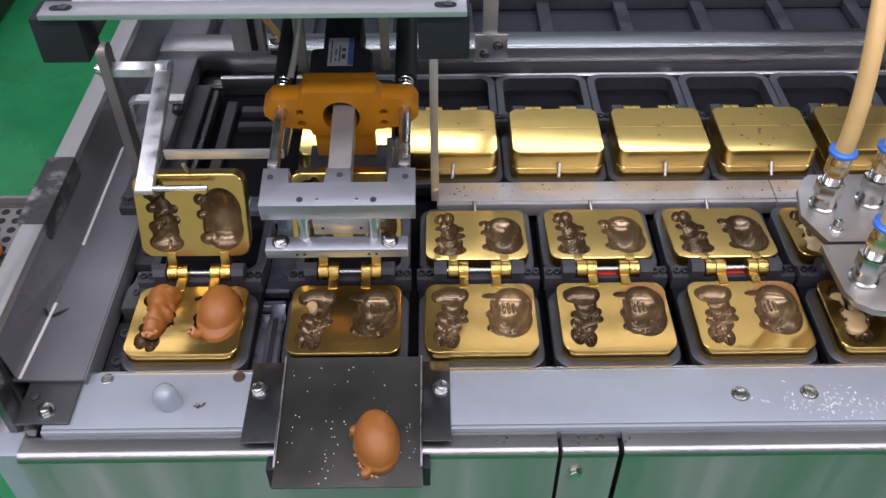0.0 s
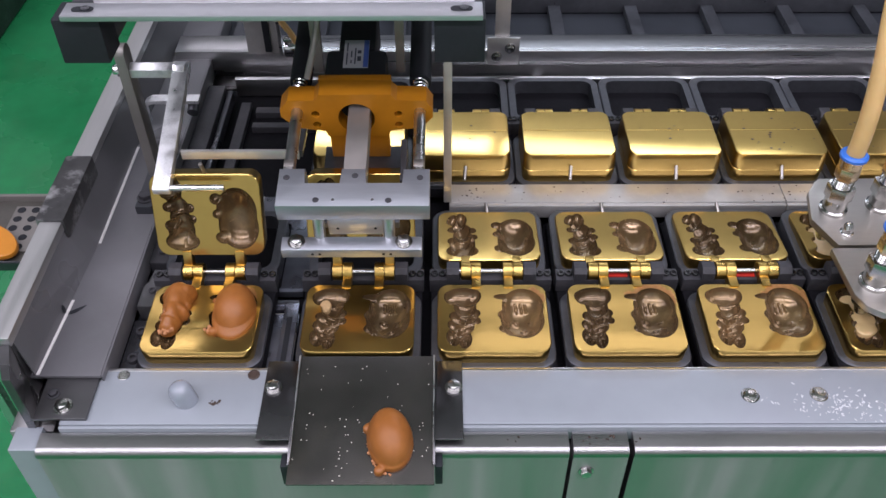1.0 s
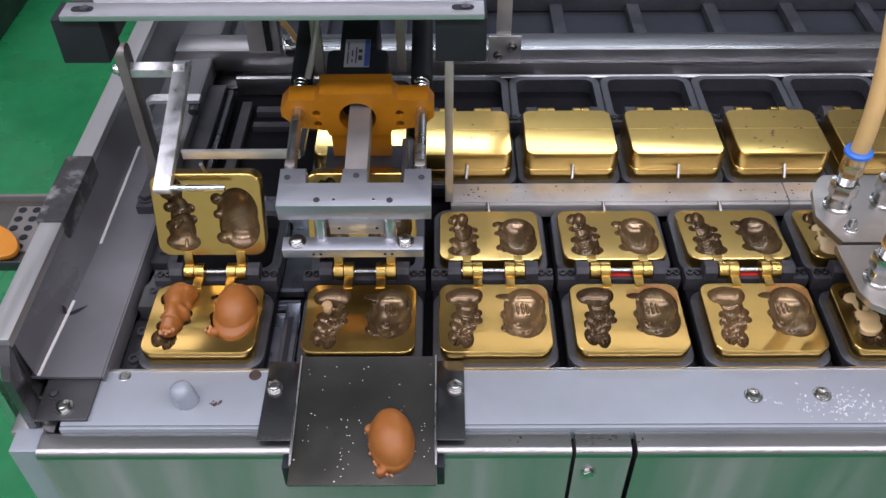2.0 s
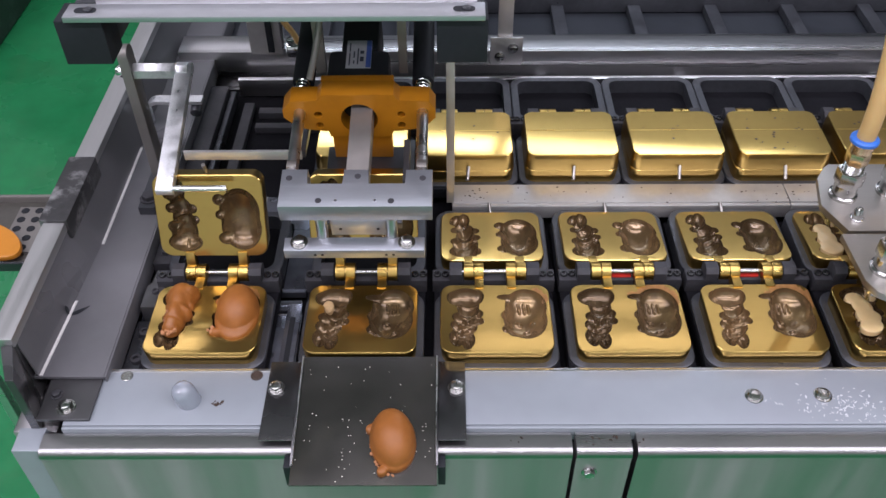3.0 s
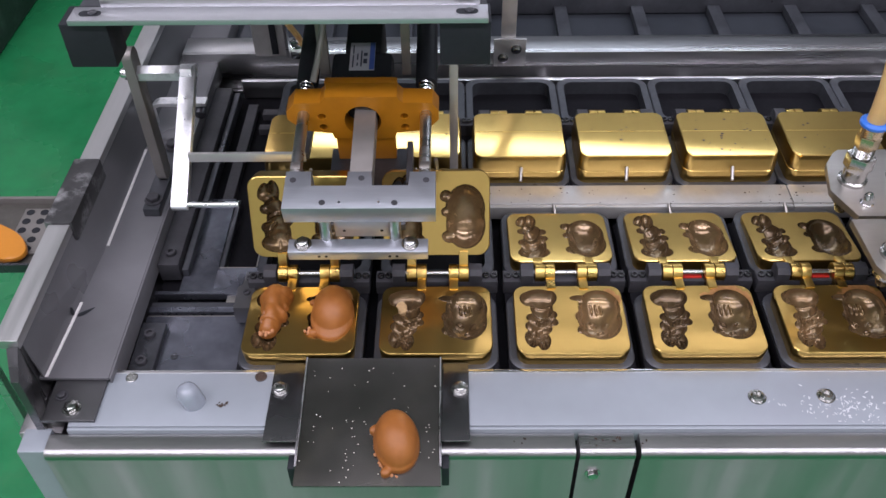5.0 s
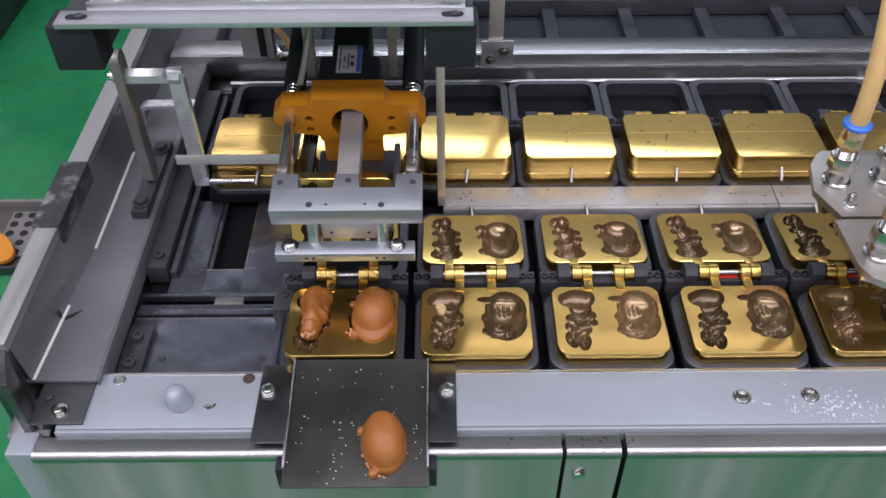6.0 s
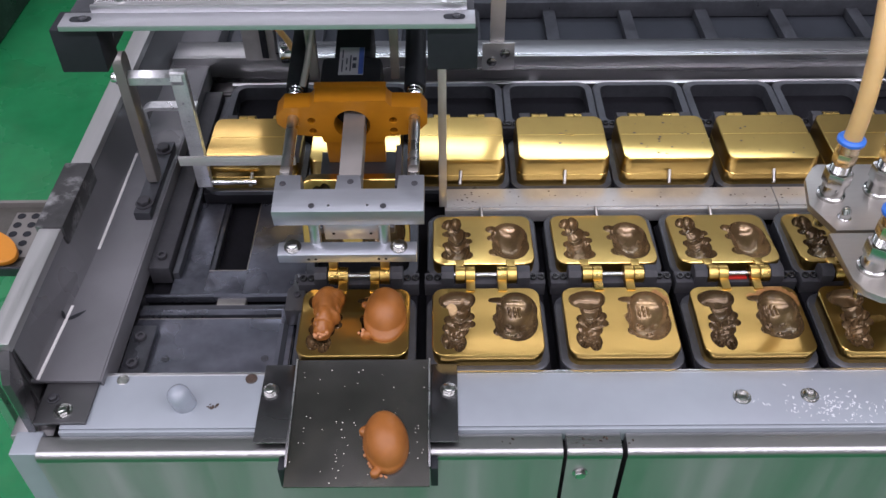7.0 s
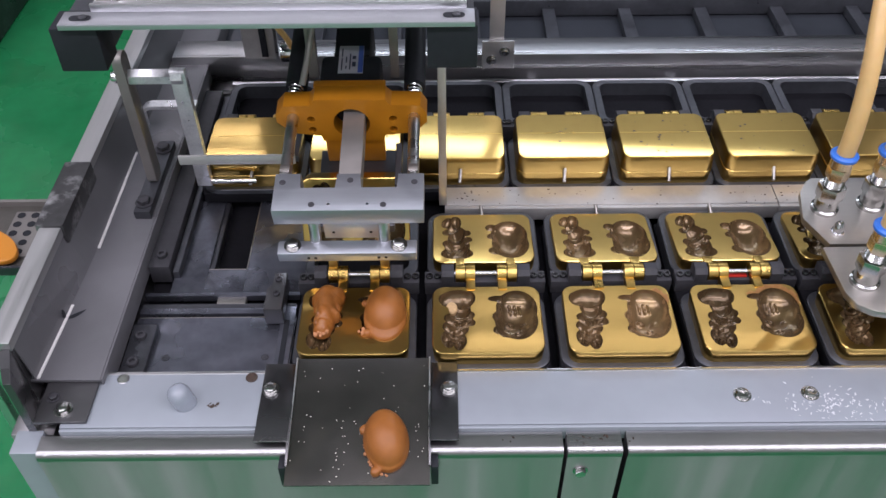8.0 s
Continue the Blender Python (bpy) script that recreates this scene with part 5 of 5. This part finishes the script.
fitting(0.3785, 0.0430, 0.0400, plate_front, [(0, 0, 0.060), (0.0010, 0.0, 0.080), (0.0060, 0.002, 0.110), (0.0200, 0.010, 0.150), (0.0500, 0.040, 0.200)])
fitting(0.4260, 0.0430, 0.0400, plate_front, [(0, 0, 0.060), (0.0010, 0.0, 0.080), (0.0060, 0.002, 0.110), (0.0200, 0.010, 0.150), (0.0500, 0.040, 0.200)])
for x, y, p in ((0.3785, 0.0430, plate_front), (0.4260, 0.0430, plate_front), (0.3735, 0.1390, plate_back), (0.4190, 0.1440, plate_back)):
    part("nozzle", revolve([(0.0085, 0.0330), (0.0110, 0.0325), (0.0110, 0.0160), (0.0080, 0.0130), (0.0050, 0.0040), (0.0034, 0.0038)], 26, None, pose(x, y, 0)), NUT, p)
part("dome_nut", revolve([(0.0062, 0.0400), (0.0062, 0.0412), (0.0050, 0.0414), (0.0050, 0.0450), (0.0044, 0.0490), (0.0026, 0.0515), (0.0008, 0.0522)], 22, None, pose(0.3760, 0.1070, 0)), CHROME, plate_back)

# ---- beside the machine ----
tray = thing("crumb_tray", "dark perforated steel tray beside the machine", "tray", at=pose(-0.4800, 0.1800, -0.1000))
part("tray_floor", box(-0.1400, 0.1100, 0.0220, 0.1300, 0.0000, 0.0040, 0.0006), TRAY, tray)
part("tray_rim", box(-0.1400, 0.1100, 0.1300, 0.1350, 0.0000, 0.0120, 0.0008), POST_STEEL, tray)
part("tray_rim", box(-0.1400, 0.1100, 0.0180, 0.0220, 0.0000, 0.0120, 0.0008), DARK_STEEL, tray)
part("drain_panel", box(-0.0180, 0.0640, 0.0420, 0.1180, 0.0040, 0.0070, 0.0006), POST_STEEL, tray, "lighter perforated drain panel")
for i in range(5):
    for j in range(5):
        part("hole", revolve([(0.0050, 0), (0.0045, 0.0006), (0.0040, 0.0001)], 12), BLACK, tray, at=pose(-0.0100 + 0.0165 * i, 0.0490 + 0.0155 * j, 0.0071))
for x in (-0.10, 0.09):
    part("tray_leg", box(x - 0.006, x + 0.006, 0.0300, 0.0420, -0.8000, 0.0, 0.001), STEEL, tray)
blade = [(0.042 * math.cos(2 * math.pi * k / 28) * (1.0 if math.cos(2 * math.pi * k / 28) > 0 else 2.2), 0.0200 * math.sin(2 * math.pi * k / 28)) for k in range(28)]
bm = prism(blade, -0.0035, 0.0035, 0.0022)
single("scoop", bm, ORANGE_PLASTIC, "orange plastic scoop lying on the tray", "scoop", at=pose(-0.5050, 0.2330, -0.0870, 8, 0, -30))
bm = tube(curve_points([(-0.64, 0.46, -0.30), (-0.545, 0.40, -0.24), (-0.490, 0.330, -0.17), (-0.478, 0.290, -0.100)], 8), 0.0045, 10)
single("hose_line", bm, CABLE, "pale grey cable beside the tray", "cable")

# ---- the hall ----
bm = bmesh.new()
bmesh.ops.create_grid(bm, x_segments=2, y_segments=2, size=9.0)
floor = single("floor", bm, GREEN, "glossy green epoxy factory floor", "floor", "", "structure", at=pose(0, 1.0, -0.9000))
# unseen walls close the hall; their tones shape the reflected light
for name, x0, x1, y0, y1 in (("wall_north", -6.2, 6.2, 7.0, 7.2), ("wall_south", -6.2, 6.2, -4.2, -4.0), ("wall_west", -6.4, -6.2, -4.2, 7.2), ("wall_east", 6.2, 6.4, -4.2, 7.2)):
    single(name, box(x0, x1, y0, y1, -0.9, 2.6, 0.0), LOW_BOUNCE_WALL if name == "wall_north" else BOUNCE_WALL if name == "wall_south" else WALL, "plain unseen wall closing the factory hall", "wall", "", "structure")
single("ceiling", box(-6.4, 6.4, -4.2, 7.2, 2.6, 2.75, 0.0), ROOF, "plain grey factory roof sheeting", "ceiling", "", "structure")
single("far_machine", box(-2.9, -1.42, 1.9, 3.6, -0.9, -0.55, 0.02), DARK_STEEL, "dark machine base standing on the green floor", "machine")

# ---- what moves ----


def motions():
    lead = [(0.0, 0.0), (3.6, 0.0), (3.8, 0.006), (4.0, 0.018), (4.25, 0.033), (4.5, 0.0480), (4.75, 0.0640), (5.1, 0.0890), (5.45, 0.1110), (5.8, 0.1270), (6.0, 0.1305), (6.2, 0.1355), (6.4, 0.1390), (6.6, 0.1395), (8.0, 0.1395)]
    follow = [(t, max(0.0, min(0.1200, (d - 0.018) * 0.1200 / 0.1215))) for t, d in lead]
    back = [(t, d * 0.1120 / 0.1200) for t, d in follow]
    for k, mould in enumerate(front_moulds):
        walk(mould, [(t, pose(FRONT_X[k] + d, 0, 0)) for t, d in (lead if k == 0 else follow)])
    for k, mould in enumerate(back_moulds):
        walk(mould, [(t, pose(BACK_X[k] - d, BACK_Y, 0)) for t, d in back])
    walk(lid_of(front_moulds[1]), [(t, open_angle(a)) for t, a in ((0.0, 109), (4.75, 109), (5.0, 120), (5.25, 146), (5.5, 178), (5.65, 187), (8.0, 187))])
    for cake, rest in ((rabbit_cake, CAKE_REST["rabbit"]), (round_cake, CAKE_REST["round"])):
        walk(cake, [(t, pose(FRONT_X[0] + d, 0, 0) @ rest) for t, d in lead])
    level = {0.0: -0.0050, 1.5: -0.0035, 1.8: -0.0025, 2.6: -0.0005}
    rows_low, rows_lid = [], []
    for t, z in [(t, z) for t, z in level.items()] + [(t, -0.0004) for t, d in follow if t > 2.6]:
        d = dict(follow).get(t, 0.0)
        here = pose(FRONT_X[5] + d, 0, 0)
        rows_low.append((t, here @ pose(0, 0, z)))
        rows_lid.append((t, here @ open_angle(187) @ pose(0, -HINGE, -z)))
    walk(batter_low, rows_low)
    walk(batter_lid, rows_lid)
    dog = [(t, FRONT_X[0] + d - 0.0015) for t, d in lead if t < 7.0] + [(7.2, FRONT_X[0] + 0.138), (7.5, FRONT_X[0] + 0.132), (8.0, FRONT_X[0] + 0.118)]
    walk(pusher_dog, [(t, pose(x, 0, 0)) for t, x in dog])
    walk(arm, [(t, pose(*ARM_PIVOT, a, 0, 0)) for t, a in ((0.0, -71), (3.9, -71), (4.3, -67), (4.7, -66), (4.95, -61), (5.2, -38), (5.45, -10), (5.65, -1), (5.8, 0), (8.0, 0))])
    lift = ((0.0, 0.0), (1.5, 0.001), (2.2, 0.004), (2.8, 0.012), (3.0, 0.018), (3.5, 0.029), (4.0, 0.036), (4.5, 0.037), (6.5, 0.037), (7.0, 0.022), (7.5, 0.007), (8.0, 0.002))
    walk(filler, [(t, pose(0, 0, z)) for t, z in lift])


motions()
